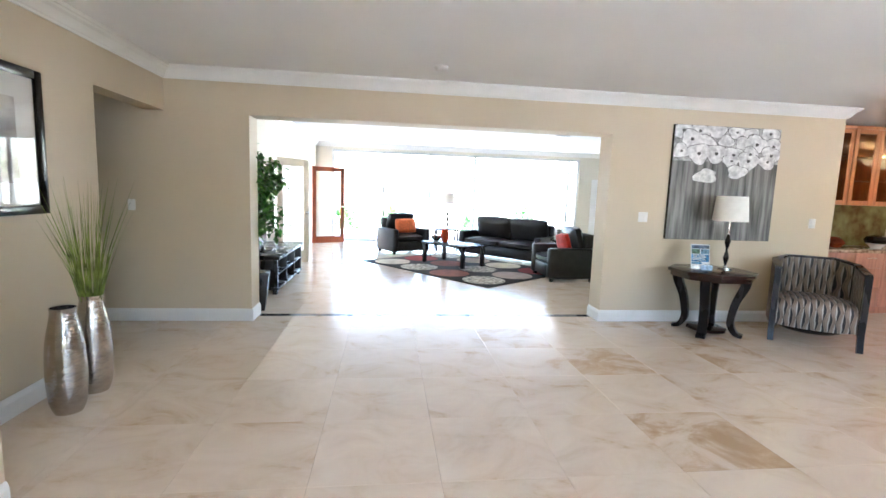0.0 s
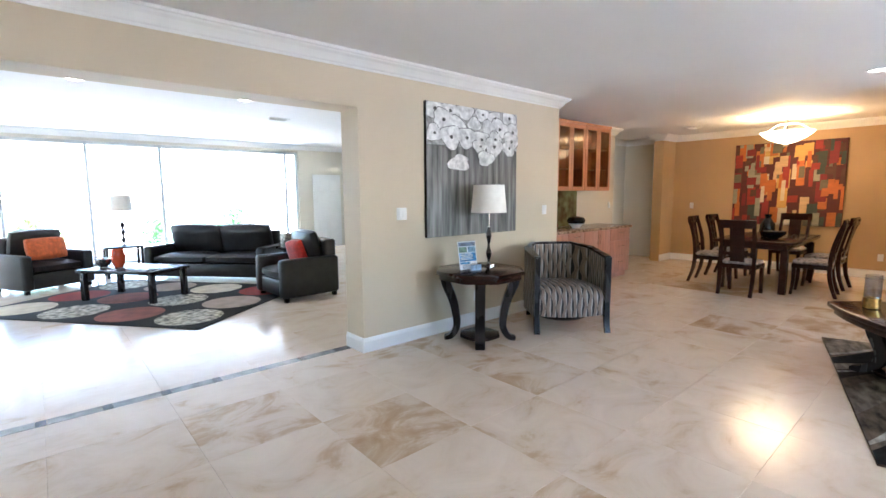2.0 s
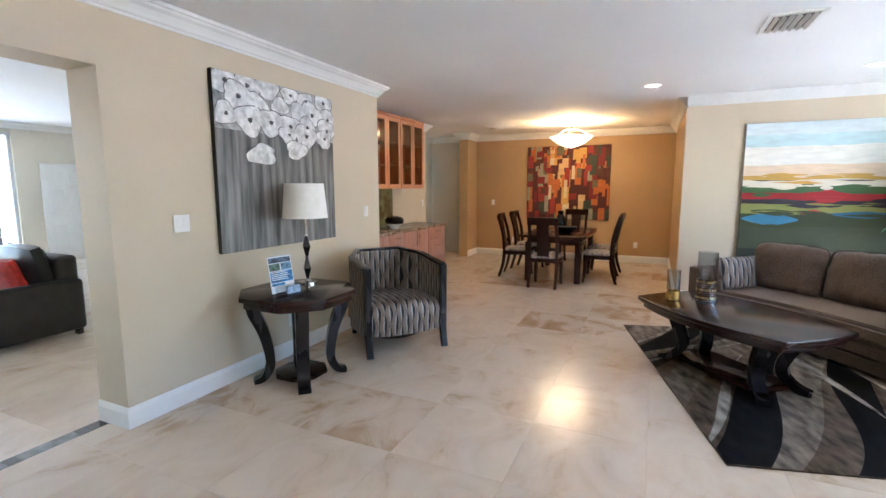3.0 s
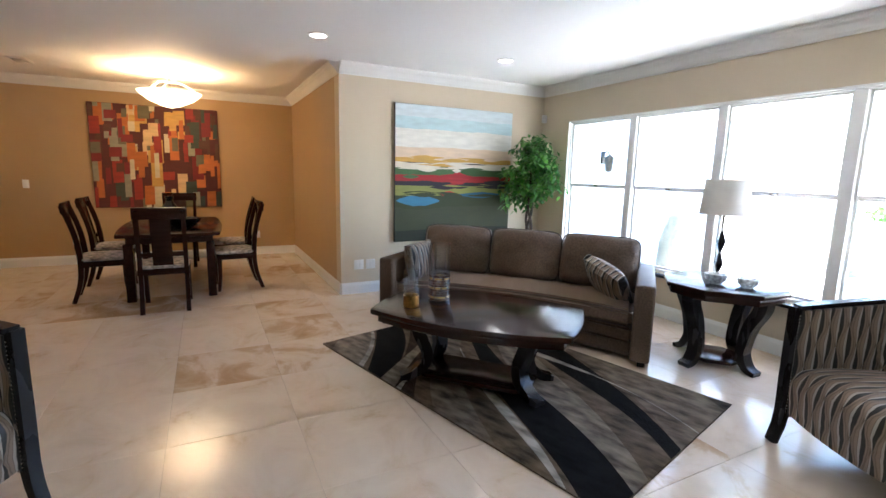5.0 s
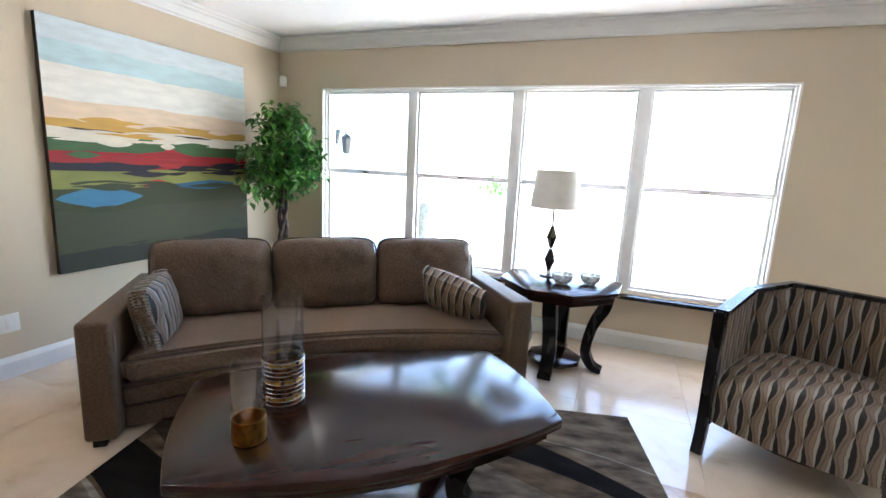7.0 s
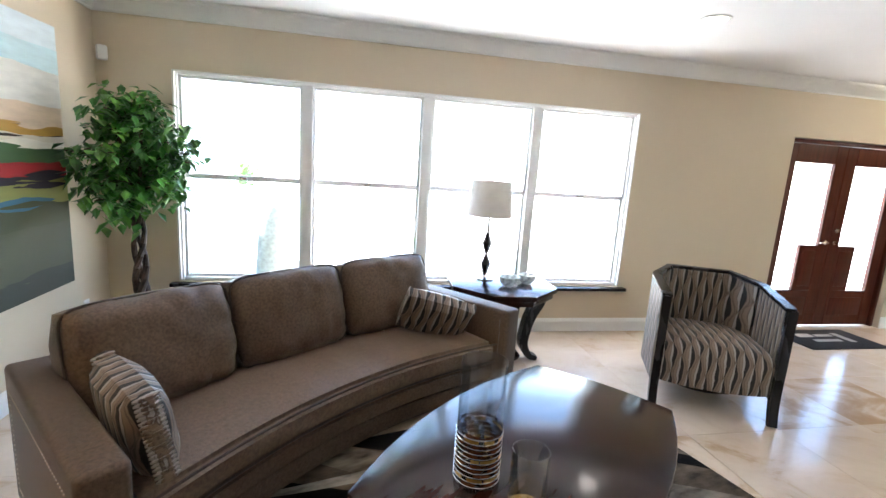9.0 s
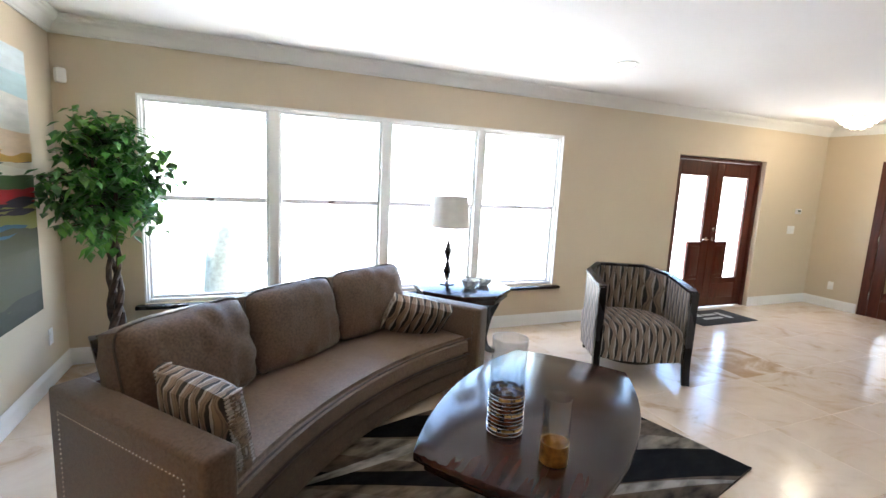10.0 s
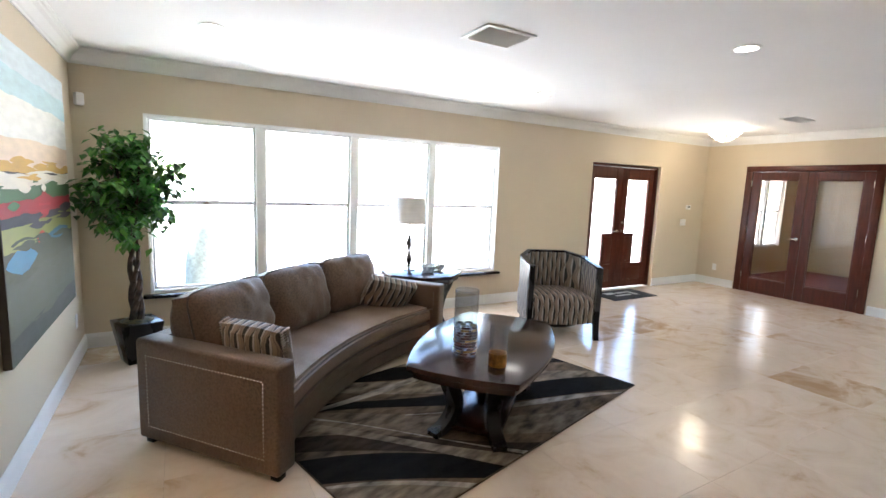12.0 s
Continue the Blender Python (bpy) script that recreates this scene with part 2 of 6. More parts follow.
CONCRETE = paint("pale_paving", (0.62, 0.60, 0.56), 0.8, vary=0.1, scale=0.6, bump=0.2, bscale=20)
STUCCO = paint("pale_blue_stucco", (0.55, 0.66, 0.74), 0.85, vary=0.03, scale=2, bump=0.4, bscale=50)
CARPET = paint("dark_red_carpet", (0.16, 0.024, 0.018), 0.95, vary=0.2, scale=25, bump=0.5, bscale=250)
PANE = pane_glass("window_glass")
SMOKED = pane_glass("office_door_glass", (0.80, 0.74, 0.68))
AMBER = paint("amber_mosaic", (0.10, 0.035, 0.012), 0.12, vary=0.4, scale=30)
TINTED = pane_glass("cabinet_glass", (0.80, 0.70, 0.58))
CRYSTAL = pane_glass("vase_glass", (0.88, 0.90, 0.92), 0.10)
CUTGLASS = paint("cut_glass", (0.75, 0.78, 0.80), 0.06, vary=0.3, scale=40, transmission=0.6, bump=0.9, bscale=60)
BULB = glow("downlight_lens", (1.0, 0.93, 0.82), 1.2)
BOWL = glow("alabaster_bowl", (1.0, 0.74, 0.42), 0.55)
CRYSTALLIT = glow("lit_crystal", (1.0, 0.86, 0.66), 0.45)


# ---- building helpers ----
def mesh_of(name, bm, material, smooth=False):
    me = bpy.data.meshes.new(name)
    bmesh.ops.recalc_face_normals(bm, faces=bm.faces[:])
    if smooth:
        for f in bm.faces:
            f.smooth = True
        for e in bm.edges:
            if len(e.link_faces) == 2 and e.calc_face_angle(0) > radians(38):
                e.smooth = False
    bm.to_mesh(me)
    bm.free()
    me.materials.append(material)
    return me


def part(name, bm, material, parent, label="", smooth=True):
    ob = new(name, mesh_of(name, bm, material, smooth))
    ob.parent = parent
    if label:
        tagged(ob, label)
    return ob


def thing(name, label, category, m=None, group="", kind=""):
    e = new(name)
    e.empty_display_size = 0.1
    if m is not None:
        e.matrix_world = m
    return tagged(e, label, category, group, kind)


def solid(name, bm, material, label, category, m=None, group="", kind="", smooth=True):
    ob = new(name, mesh_of(name, bm, material, smooth))
    if m is not None:
        ob.matrix_world = m
    return tagged(ob, label, category, group, kind)


def box(x0, y0, z0, x1, y1, z1, bevel=0.0, seg=2, bm=None, m=None):
    bm2 = bmesh.new()
    bmesh.ops.create_cube(bm2, size=1)
    bmesh.ops.transform(bm2, matrix=Matrix.Translation(((x0 + x1) / 2, (y0 + y1) / 2, (z0 + z1) / 2)) @ Matrix.Diagonal((abs(x1 - x0), abs(y1 - y0), abs(z1 - z0), 1)), verts=bm2.verts)
    if bevel:
        bmesh.ops.bevel(bm2, geom=bm2.edges[:], offset=bevel, segments=seg, affect="EDGES", profile=0.5)
    if m is not None:
        bmesh.ops.transform(bm2, matrix=m, verts=bm2.verts)
    return join(bm, bm2)


def join(bm, bm2):
    if bm is None:
        return bm2
    me = bpy.data.meshes.new("tmp")
    bm2.to_mesh(me)
    bm2.free()
    bm.from_mesh(me)
    bpy.data.meshes.remove(me)
    return bm


def prism(points, z0, z1, bevel=0.0, seg=2, bm=None, m=None):
    """A flat outline, extruded from z0 to z1."""
    b = bmesh.new()
    f = b.faces.new([b.verts.new((x, y, z0)) for x, y in points])
    r = bmesh.ops.extrude_face_region(b, geom=[f])
    bmesh.ops.translate(b, verts=[v for v in r["geom"] if isinstance(v, bmesh.types.BMVert)], vec=(0, 0, z1 - z0))
    bmesh.ops.recalc_face_normals(b, faces=b.faces[:])
    if bevel:
        hard = [e for e in b.edges if e.calc_face_angle(0) > radians(30)]
        bmesh.ops.bevel(b, geom=hard, offset=bevel, segments=seg, affect="EDGES", profile=0.5)
    if m is not None:
        bmesh.ops.transform(b, matrix=m, verts=b.verts)
    return join(bm, b)


def lathe(profile, seg=24, bm=None, m=None, flat=1.0):
    """A profile of (radius, height) turned round z."""
    b = bmesh.new()
    rings = []
    for r, z in profile:
        if r < 1e-5:
            rings.append([b.verts.new((0, 0, z))])
        else:
            rings.append([b.verts.new((r * math.cos(2 * math.pi * k / seg), flat * r * math.sin(2 * math.pi * k / seg), z)) for k in range(seg)])
    for a, c in zip(rings, rings[1:]):
        for k in range(seg):
            k2 = (k + 1) % seg
            vs = [a[k % len(a)], a[k2 % len(a)], c[k2 % len(c)], c[k % len(c)]]
            vs = list(dict.fromkeys(vs))
            if len(vs) > 2:
                b.faces.new(vs)
    if m is not None:
        bmesh.ops.transform(b, matrix=m, verts=b.verts)
    return join(bm, b)


def tube(points, radius, seg=8, bm=None, squash=None, radii=None):
    """A round or rectangular bar along points. squash: (half width across, half depth) makes it a flat bar."""
    b = bmesh.new()
    pts = [Vector(p) for p in points]
    rings = []
    for i, p in enumerate(pts):
        d = (pts[min(i + 1, len(pts) - 1)] - pts[max(i - 1, 0)]).normalized()
        side = d.cross(Vector((0, 0, 1)))
        if side.length < 0.05:
            side = d.cross(Vector((0, 1, 0)))
        side.normalize()
        up = side.cross(d)
        ring = []
        r = radii[i] if radii else radius
        if squash:
            w, h = squash
            for a, c in ((w, h), (-w, h), (-w, -h), (w, -h)):
                ring.append(b.verts.new(p + side * a + up * c))
        else:
            for k in range(seg):
                g = 2 * math.pi * k / seg
                ring.append(b.verts.new(p + side * r * math.cos(g) + up * r * math.sin(g)))
        rings.append(ring)
    n = len(rings[0])
    for a, c in zip(rings, rings[1:]):
        for k in range(n):
            b.faces.new((a[k], a[(k + 1) % n], c[(k + 1) % n], c[k]))
    b.faces.new(rings[0])
    b.faces.new(rings[-1])
    return join(bm, b)


def bar_in_plane(points, half, m, depth, bm=None, bevel=0.004):
    """A curved flat leg: a centre line of (s, z, half width) in an upright plane, extruded by depth across it; m stands it in place."""
    left, right = [], []
    for i, (s, z, w) in enumerate(points):
        a, c = points[max(i - 1, 0)], points[min(i + 1, len(points) - 1)]
        d = Vector((c[0] - a[0], c[1] - a[1])).normalized()
        left.append((s - d.y * w, z + d.x * w))
        right.append((s + d.y * w, z - d.x * w))
    b = prism(left + right[::-1], -depth / 2, depth / 2, 0)
    bmesh.ops.transform(b, matrix=Matrix(((1, 0, 0, 0), (0, 0, -1, 0), (0, 1, 0, 0), (0, 0, 0, 1))), verts=b.verts)
    bmesh.ops.transform(b, matrix=m, verts=b.verts)
    return join(bm, b)


def cushion(w, d, h, bm=None, m=None, n=10, plump=1.0, seed=0, crease=0.0, soft=0.05):
    """A stuffed cushion, w by d, h thick in the middle, with pinched edges."""
    b = bmesh.new()
    bmesh.ops.create_cube(b, size=2)
    bmesh.ops.subdivide_edges(b, edges=b.edges[:], cuts=n, use_grid_fill=True)
    for v in b.verts:
        x, y, z = v.co
        edge = (1 - abs(x) ** 4) * (1 - min(1.0, abs(y)) ** 4)
        th = 0.40 + 0.60 * max(0.0, edge) ** 0.6 * plump + 0.06 * noise.noise(Vector((x * 3 + seed, y * 3, 7)))
        corner = 1 - soft * (abs(x) * abs(y)) ** 2.5
        y *= 1 + 0.025 * (1 - x * x)
        wob = 0.02 * noise.noise(Vector((x * 2 + seed, y * 2, z)))
        wob += crease * (abs(noise.noise(Vector((x * 3.1 + seed * 1.7, y * 1.6 + x, 3.0)))) - 0.2) * (0.3 + 0.7 * max(abs(x), abs(y)) ** 2)
        v.co = (x * w / 2 * corner * (0.985 + 0.015 * (1 - z * z)), y * d / 2 * corner, z * h / 2 * th + wob * h)
    if m is not None:
        bmesh.ops.transform(b, matrix=m, verts=b.verts)
    return join(bm, b)


def bezier(p, n=10):
    """Points of a smooth curve through the given ones (Catmull-Rom)."""
    out = []
    q = [p[0], *p, p[-1]]
    for i in range(1, len(q) - 2):
        for k in range(n):
            t = k / n
            a, b, c, d = q[i - 1], q[i], q[i + 1], q[i + 2]
            out.append(tuple(0.5 * (2 * b[j] + (c[j] - a[j]) * t + (2 * a[j] - 5 * b[j] + 4 * c[j] - d[j]) * t * t + (3 * b[j] - a[j] - 3 * c[j] + d[j]) * t ** 3) for j in range(len(b))))
    out.append(tuple(p[-1]))
    return out


# ---- the structure ----
H, HF = 2.70, 2.83          # ceilings: main rooms, family room
YS, YN, YN2 = -1.66, 4.60, 4.90   # south wall, north wall and its far face
YG = 13.2                   # glazed wall of the family room
T = 0.2


def wall(name, x0, y0, x1, y1, z0=0.0, z1=H, material=WALL, bm=None):
    return solid(name, box(x0, y0, z0, x1, y1, z1), material, "painted tan plaster wall", "wall", kind="structure", smooth=False)


def wall_with_holes(name, axis, at, thick, lo, hi, holes, z1=H, material=WALL):
    """An upright wall along axis with rectangular openings (lo, hi, sill, head)."""
    bm = None
    cuts = sorted(holes)
    pos = lo
    pieces = []
    for a, b, s, h in cuts:
        pieces.append((pos, a, 0, z1))
        if s > 0:
            pieces.append((a, b, 0, s))
        if h < z1:
            pieces.append((a, b, h, z1))
        pos = b
    pieces.append((pos, hi, 0, z1))
    for a, b, s, h in pieces:
        if b - a < 1e-4:
            continue
        bm = box(a, at, s, b, at + thick, h, bm=bm) if axis == "x" else box(at, a, s, at + thick, b, h, bm=bm)
    return solid(name, bm, material, "painted tan plaster wall with openings", "wall", kind="structure", smooth=False)


WIN = (1.325, 5.465, 0.475, 2.205)
FD = (-2.19, -0.49, 0.0, 2.12)
FR = (-0.86, 0.87, 0.0, 2.13)
wall_with_holes("wall_south", "x", YS - T, T, -3.73, 6.2, [WIN, FD])
wall_with_holes("wall_west", "y", -3.73, T, YS, 1.5, [FR])
wall("wall_west_return", -4.365, 1.5, -3.73, 1.7)
wall_with_holes("wall_west_picture", "y", -4.365, T, 1.7, YN, [(3.42, YN, 0, 2.25)])
wall_with_holes("wall_north", "x", YN, YN2 - YN, -8.0, 3.78, [(-3.32, 0.755, 0, 2.245)], z1=HF + 0.2)
wall("wall_hall_side", -8.0, 3.22, -4.365, 3.42)
wall("wall_hall_end", -8.2, 3.04, -8.0, YN2)
wall_with_holes("wall_east", "y", 6.0, T, YS, 1.27, [])
wall("wall_dining_south", 6.2, 1.07, 9.4, 1.27, material=WARMWALL)
wall("wall_dining_east", 9.2, 1.27, 9.4, 5.55, material=WARMWALL)
wall("wall_dining_stub", 8.62, 5.35, 9.2, 5.55, material=WARMWALL)
wall("wall_bar", 3.78, 5.6, 7.05, 5.8, z1=HF + 0.2)
wall("wall_bar_side", 3.58, YN2, 3.78, 5.8, z1=HF + 0.2)
wall("wall_passage_west", 6.85, 5.8, 7.05, 8.2, material=PALE)
wall("wall_passage_end", 7.05, 6.5, 9.4, 6.7, material=PALE)
wall("wall_passage_east", 9.2, 5.55, 9.4, 8.0, material=PALE)
# family room
FXW, FXE = -3.92, 5.4
wall_with_holes("wall_family_west", "y", FXW - T, T, YN2, YG + 0.2, [(8.28, 9.18, 0, 2.1), (12.20, 13.0, 0, 2.12)], z1=HF + 0.2, material=PALE)
wall("wall_family_east", FXE, 5.8, FXE + T, YG + 0.2, z1=HF + 0.2, material=PALE)
GL = (-3.46, 4.02, 0.0, 2.64)
wall_with_holes("wall_family_north", "x", YG, T, FXW, FXE, [GL], z1=HF + 0.2, material=PALE)
# office behind the glazed doors
wall_with_holes("wall_office_south", "x", YS - T, T, -7.5, -3.73, [(-6.6, -5.2, 0.6, 2.1)])
wall_with_holes("wall_office_west", "y", -7.7, T, YS - T, 1.5, [])
wall("wall_office_north", -7.7, 1.5, -4.365, 1.7)


def ceiling(name, x0, y0, x1, y1, z):
    return solid(name, box(x0, y0, z, x1, y1, z + 0.12), CEIL, "smooth white painted ceiling", "ceiling", kind="structure", smooth=False)


ceiling("ceiling", -8.2, YS - T - 0.9, 9.4, YN, H)
ceiling("ceiling_bar", 3.78, YN, 9.4, 5.6, H)
ceiling("ceiling_passage", 7.05, 5.6, 9.4, 8.2, H)
ceiling("ceiling_family", FXW - T, YN2, 3.78, 5.6, HF)
ceiling("ceiling_family_north", FXW - T, 5.6, FXE + T, YG + 2.6, HF)


# crown moulding and baseboards: a profile of (out, height) swept along a run of wall
def sweep(name, run, profile, material, label, category, closed=False):
    b = bmesh.new()
    pts = [Vector(p) for p in run]
    rings = []
    for i, p in enumerate(pts):
        d0 = (pts[i] - pts[i - 1]).normalized() if i else (pts[1] - pts[0]).normalized()
        d1 = (pts[i + 1] - pts[i]).normalized() if i + 1 < len(pts) else d0
        n0, n1 = Vector((d0.y, -d0.x)), Vector((d1.y, -d1.x))
        mid = (n0 + n1)
        mid = mid / max(0.3, mid.dot(n0)) if mid.length > 1e-4 else n0
        rings.append([b.verts.new((p.x + mid.x * o, p.y + mid.y * o, z)) for o, z in profile])
    k = len(profile)
    for a, c in zip(rings, rings[1:]):
        for j in range(k):
            b.faces.new((a[j], a[(j + 1) % k], c[(j + 1) % k], c[j]))
    b.faces.new(rings[0])
    b.faces.new(rings[-1])
    return solid(name, b, material, label, category, kind="structure", smooth=False)


def crown_profile(z):
    return [(0.002, z - 0.13), (0.014, z - 0.13), (0.018, z - 0.115), (0.03, z - 0.105), (0.042, z - 0.085), (0.062, z - 0.058), (0.085, z - 0.042), (0.092, z - 0.03), (0.105, z - 0.024), (0.11, z - 0.003), (0.002, z - 0.003)]


BASE = [(0.002, 0.002), (0.018, 0.002), (0.018, 0.105), (0.012, 0.125), (0.006, 0.14), (0.002, 0.14)]
for run in ([(6.0, 1.27), (6.0, YS), (-3.53, YS), (-3.53, 1.5), (-4.165, 1.5), (-4.165, YN), (3.78, YN), (3.78, 5.6), (4.2, 5.6)],
            [(6.7, 5.6), (7.05, 5.6), (7.05, 6.5), (9.2, 6.5), (9.2, 5.55), (8.62, 5.55), (8.62, 5.35), (9.2, 5.35), (9.2, 1.27), (6.0, 1.27)]):
    sweep("crown_trim", run, crown_profile(H), TRIM, "white crown moulding along the ceiling", "trim")
sweep("crown_trim", [(3.58, 5.8), (3.58, YN2), (FXW, YN2), (FXW, YG), (FXE, YG), (FXE, 5.8), (3.58, 5.8)], crown_profile(HF), TRIM, "white crown moulding along the ceiling", "trim")
for run in ([(6.0, 1.27), (6.0, YS), (-0.49, YS)], [(-2.19, YS), (-3.53, YS), (-3.53, -0.95)], [(-3.53, 0.96), (-3.53, 1.5)],
            [(-4.165, 1.7), (-4.165, 3.42), (-4.365, 3.42)], [(-8.0, YN), (-3.32, YN), (-3.32, YN2)], [(0.755, YN2), (0.755, YN), (3.78, YN), (3.78, YN2)],
            [(8.62, 5.35), (9.2, 5.35), (9.2, 1.27), (6.0, 1.27)]):
    sweep("baseboard", run, BASE, TRIM, "white painted baseboard along the wall", "trim")

# ---- windows and doors ----
def window(name, x0, x1, z0, z1, y, bays, label):
    e = thing(name, label, "window", pose(x0, y, z0), kind="structure")
    w, h = x1 - x0, z1 - z0
    fr = 0.032
    for (a, b, c, d) in ((0, fr, 0, h), (w - fr, w, 0, h), (fr, w - fr, 0, fr), (fr, w - fr, h - fr, h)):
        part("window_frame", box(a, -0.19, c, b, -0.03, d, 0.006), VINYL, e)
    for (a, b, c, d) in ((0.002, 0.016, 0.016, h - 0.016), (w - 0.016, w - 0.002, 0.016, h - 0.016), (0.002, w - 0.002, h - 0.016, h - 0.002)):
        part("reveal_lining", box(a, -0.03, c, b, 0.004, d), TRIM, e)
    bw = w / bays
    for i in range(bays):
        a, b = i * bw + (fr if i == 0 else 0.045), (i + 1) * bw - (fr if i == bays - 1 else 0.045)
        if i:
            part("mullion", box(i * bw - 0.045, -0.13, fr, i * bw + 0.045, -0.025, h - fr, 0.006), VINYL, e)
        for lo, hi, off in ((fr, h * 0.52, -0.10), (h * 0.52, h - fr, -0.075)):
            sash = part("sash", sash_mesh(a, b, lo, hi, off), VINYL, e)
            p = part("pane", box(a + 0.03, off - 0.004, lo + 0.03, b - 0.03, off + 0.002, hi - 0.03), PANE, sash)
            p.visible_shadow = False
        part("latch", box((a + b) / 2 - 0.03, -0.07, h * 0.52 - 0.012, (a + b) / 2 + 0.03, -0.04, h * 0.52 + 0.012, 0.004), STEEL, e)
    return e


def sash_mesh(a, b, lo, hi, off):
    s = 0.022
    bm = None
    for q in ((a, a + s, lo, hi), (b - s, b, lo, hi), (a + s, b - s, lo, lo + s), (a + s, b - s, hi - s, hi)):
        bm = box(q[0], off - 0.018, q[2], q[1], off + 0.018, q[3], 0.004, 1, bm=bm)
    return bm


wide_window = window("window_1", WIN[0], WIN[1], WIN[2], WIN[3], YS, 4, "wide white framed window of four double-hung bays")
part("window_sill", box(-0.06, -0.20, -0.035, WIN[1] - WIN[0] + 0.06, 0.07, -0.002, 0.008), BLACKWOOD, wide_window, "dark stone window sill")
window("window_2", -6.6, -5.2, 0.6, 2.1, YS, 2, "white framed double-hung window of the office")


def lever(parent, x, y, z, side, out):
    bm = lathe([(0, 0), (0.026, 0), (0.026, 0.008), (0.012, 0.012), (0.01, 0.045), (0, 0.045)], 14, m=pose(x, y, z, -90 * out, 0, 0))
    bm = tube([(x, y + out * 0.042, z), (x + side * 0.05, y + out * 0.045, z + 0.004), (x + side * 0.11, y + out * 0.04, z - 0.004)], 0.009, bm=bm)
    return part("door_handle", bm, STEEL, parent, "satin nickel lever handle")


def arch_leaf(parent, w, h, mirror):
    """A mahogany front door leaf: tall glass that drops deeper on the hinge side than beside the lock."""
    g0, g1 = 0.14, w - 0.14
    step = w * 0.52
    low, mid = 0.42, 0.95
    fl = (lambda a, b: (a, b)) if not mirror else (lambda a, b: (w - b, w - a))
    bm = None
    for a, b, c, d in ((0, g0, 0, h), (g1, w, 0, h), (g0, g1, h - 0.20, h), (g0, g1, 0.0, low), (g0 + step - 0.14, g1, low, mid)):
        a, b = fl(a, b)
        bm = box(a, -0.022, c, b, 0.022, d, 0.005, 1, bm=bm)
    leaf = part("door_leaf", bm, MAHOGANY, parent)
    a, b = fl(g0 + 0.03, g1 - 0.03)
    part("panel", box(a, -0.03, 0.12, b, 0.03, low - 0.08, 0.012), MAHOGANY, leaf)
    a, b = fl(g0 + step - 0.10, g1 - 0.02)
    part("panel", box(a, -0.03, low + 0.05, b, 0.03, mid - 0.06, 0.012), MAHOGANY, leaf)
    for s in (0, 1):
        a, b = fl(g0, g1) if s else fl(g0, g0 + step - 0.14)
        p = part("pane", box(a, -0.004, mid if s else low, b, 0.004, h - 0.20 if s else mid), PANE, leaf)
        p.visible_shadow = False
    return leaf


front = thing("door_1", "closed mahogany double front door with tall glass panes", "door", pose(FD[0], YS - 0.12, 0), kind="structure")
fw = FD[1] - FD[0]
part("door_frame", box(fw - 0.04, -0.06, 0, fw, 0.06, 2.115, 0.004, bm=box(0, -0.06, 0, 0.04, 0.06, 2.115, 0.004, bm=box(0.04, -0.06, 2.075, fw - 0.04, 0.06, 2.115, 0.004))), MAHOGANY, front)
lw = (fw - 0.09) / 2
l1 = arch_leaf(front, lw, 2.06, False)
l1.location = (0.042, 0, 0.012)
l2 = arch_leaf(front, lw, 2.06, True)
l2.location = (0.048 + lw, 0, 0.012)
lever(front, 0.042 + lw - 0.06, 0.022, 1.0, -1, 1)
lever(front, 0.048 + lw + 0.06, 0.022, 1.0, 1, 1)
part("deadbolt", lathe([(0, 0), (0.028, 0), (0.028, 0.01), (0.01, 0.014), (0, 0.02)], 14, m=pose(0.042 + lw - 0.06, 0.022, 1.14, -90, 0, 0)), STEEL, front)


def glazed_leaf(parent, w, h, material, stile=0.125, bottom=0.24, top=0.13, pane=PANE):
    bm = None
    for a, b, c, d in ((0, stile, 0, h), (w - stile, w, 0, h), (stile, w - stile, h - top, h), (stile, w - stile, 0, bottom)):
        bm = box(a, -0.02, c, b, 0.02, d, 0.004, 1, bm=bm)
    leaf = part("door_leaf", bm, material, parent)
    p = part("pane", box(stile, -0.004, bottom, w - stile, 0.004, h - top), pane, leaf)
    p.visible_shadow = False
    bead = None
    for a, b, c, d in ((stile, stile + 0.015, bottom, h - top), (w - stile - 0.015, w - stile, bottom, h - top), (stile + 0.015, w - stile - 0.015, h - top - 0.015, h - top), (stile + 0.015, w - stile - 0.015, bottom, bottom + 0.015)):
        bead = box(a, -0.015, c, b, 0.015, d, 0.003, 1, bm=bead)
    part("glazing_bead", bead, material, leaf)
    return leaf


french = thing("door_2", "closed mahogany double doors with full glass panes", "door", pose(-3.53, FR[1], 0, 0, 0, -90), kind="structure")
fw = FR[1] - FR[0]
bm = box(-0.07, -0.22, 0, 0.035, 0.022, 2.12, 0.006)
bm = box(fw - 0.035, -0.22, 0, fw + 0.07, 0.022, 2.12, 0.006, bm=bm)
bm = box(-0.07, -0.22, 2.095, fw + 0.07, 0.024, 2.19, 0.006, bm=bm)
part("door_frame", bm, MAHOGANY, french)
lw = (fw - 0.08) / 2
for i in range(2):
    lf = glazed_leaf(french, lw, 2.08, MAHOGANY, pane=SMOKED)
    lf.location = (0.038 + i * (lw + 0.004), -0.02, 0.01)
    for hz in (0.25, 1.05, 1.85):
        hx = 0.036 if i == 0 else fw - 0.036
        part("hinge", lathe([(0, 0), (0.009, 0), (0.009, 0.10), (0, 0.10)], 10, m=pose(hx, 0.012, hz)), STEEL, french)
lever(french, fw / 2 + 0.055, 0.0, 1.0, 1, 1)

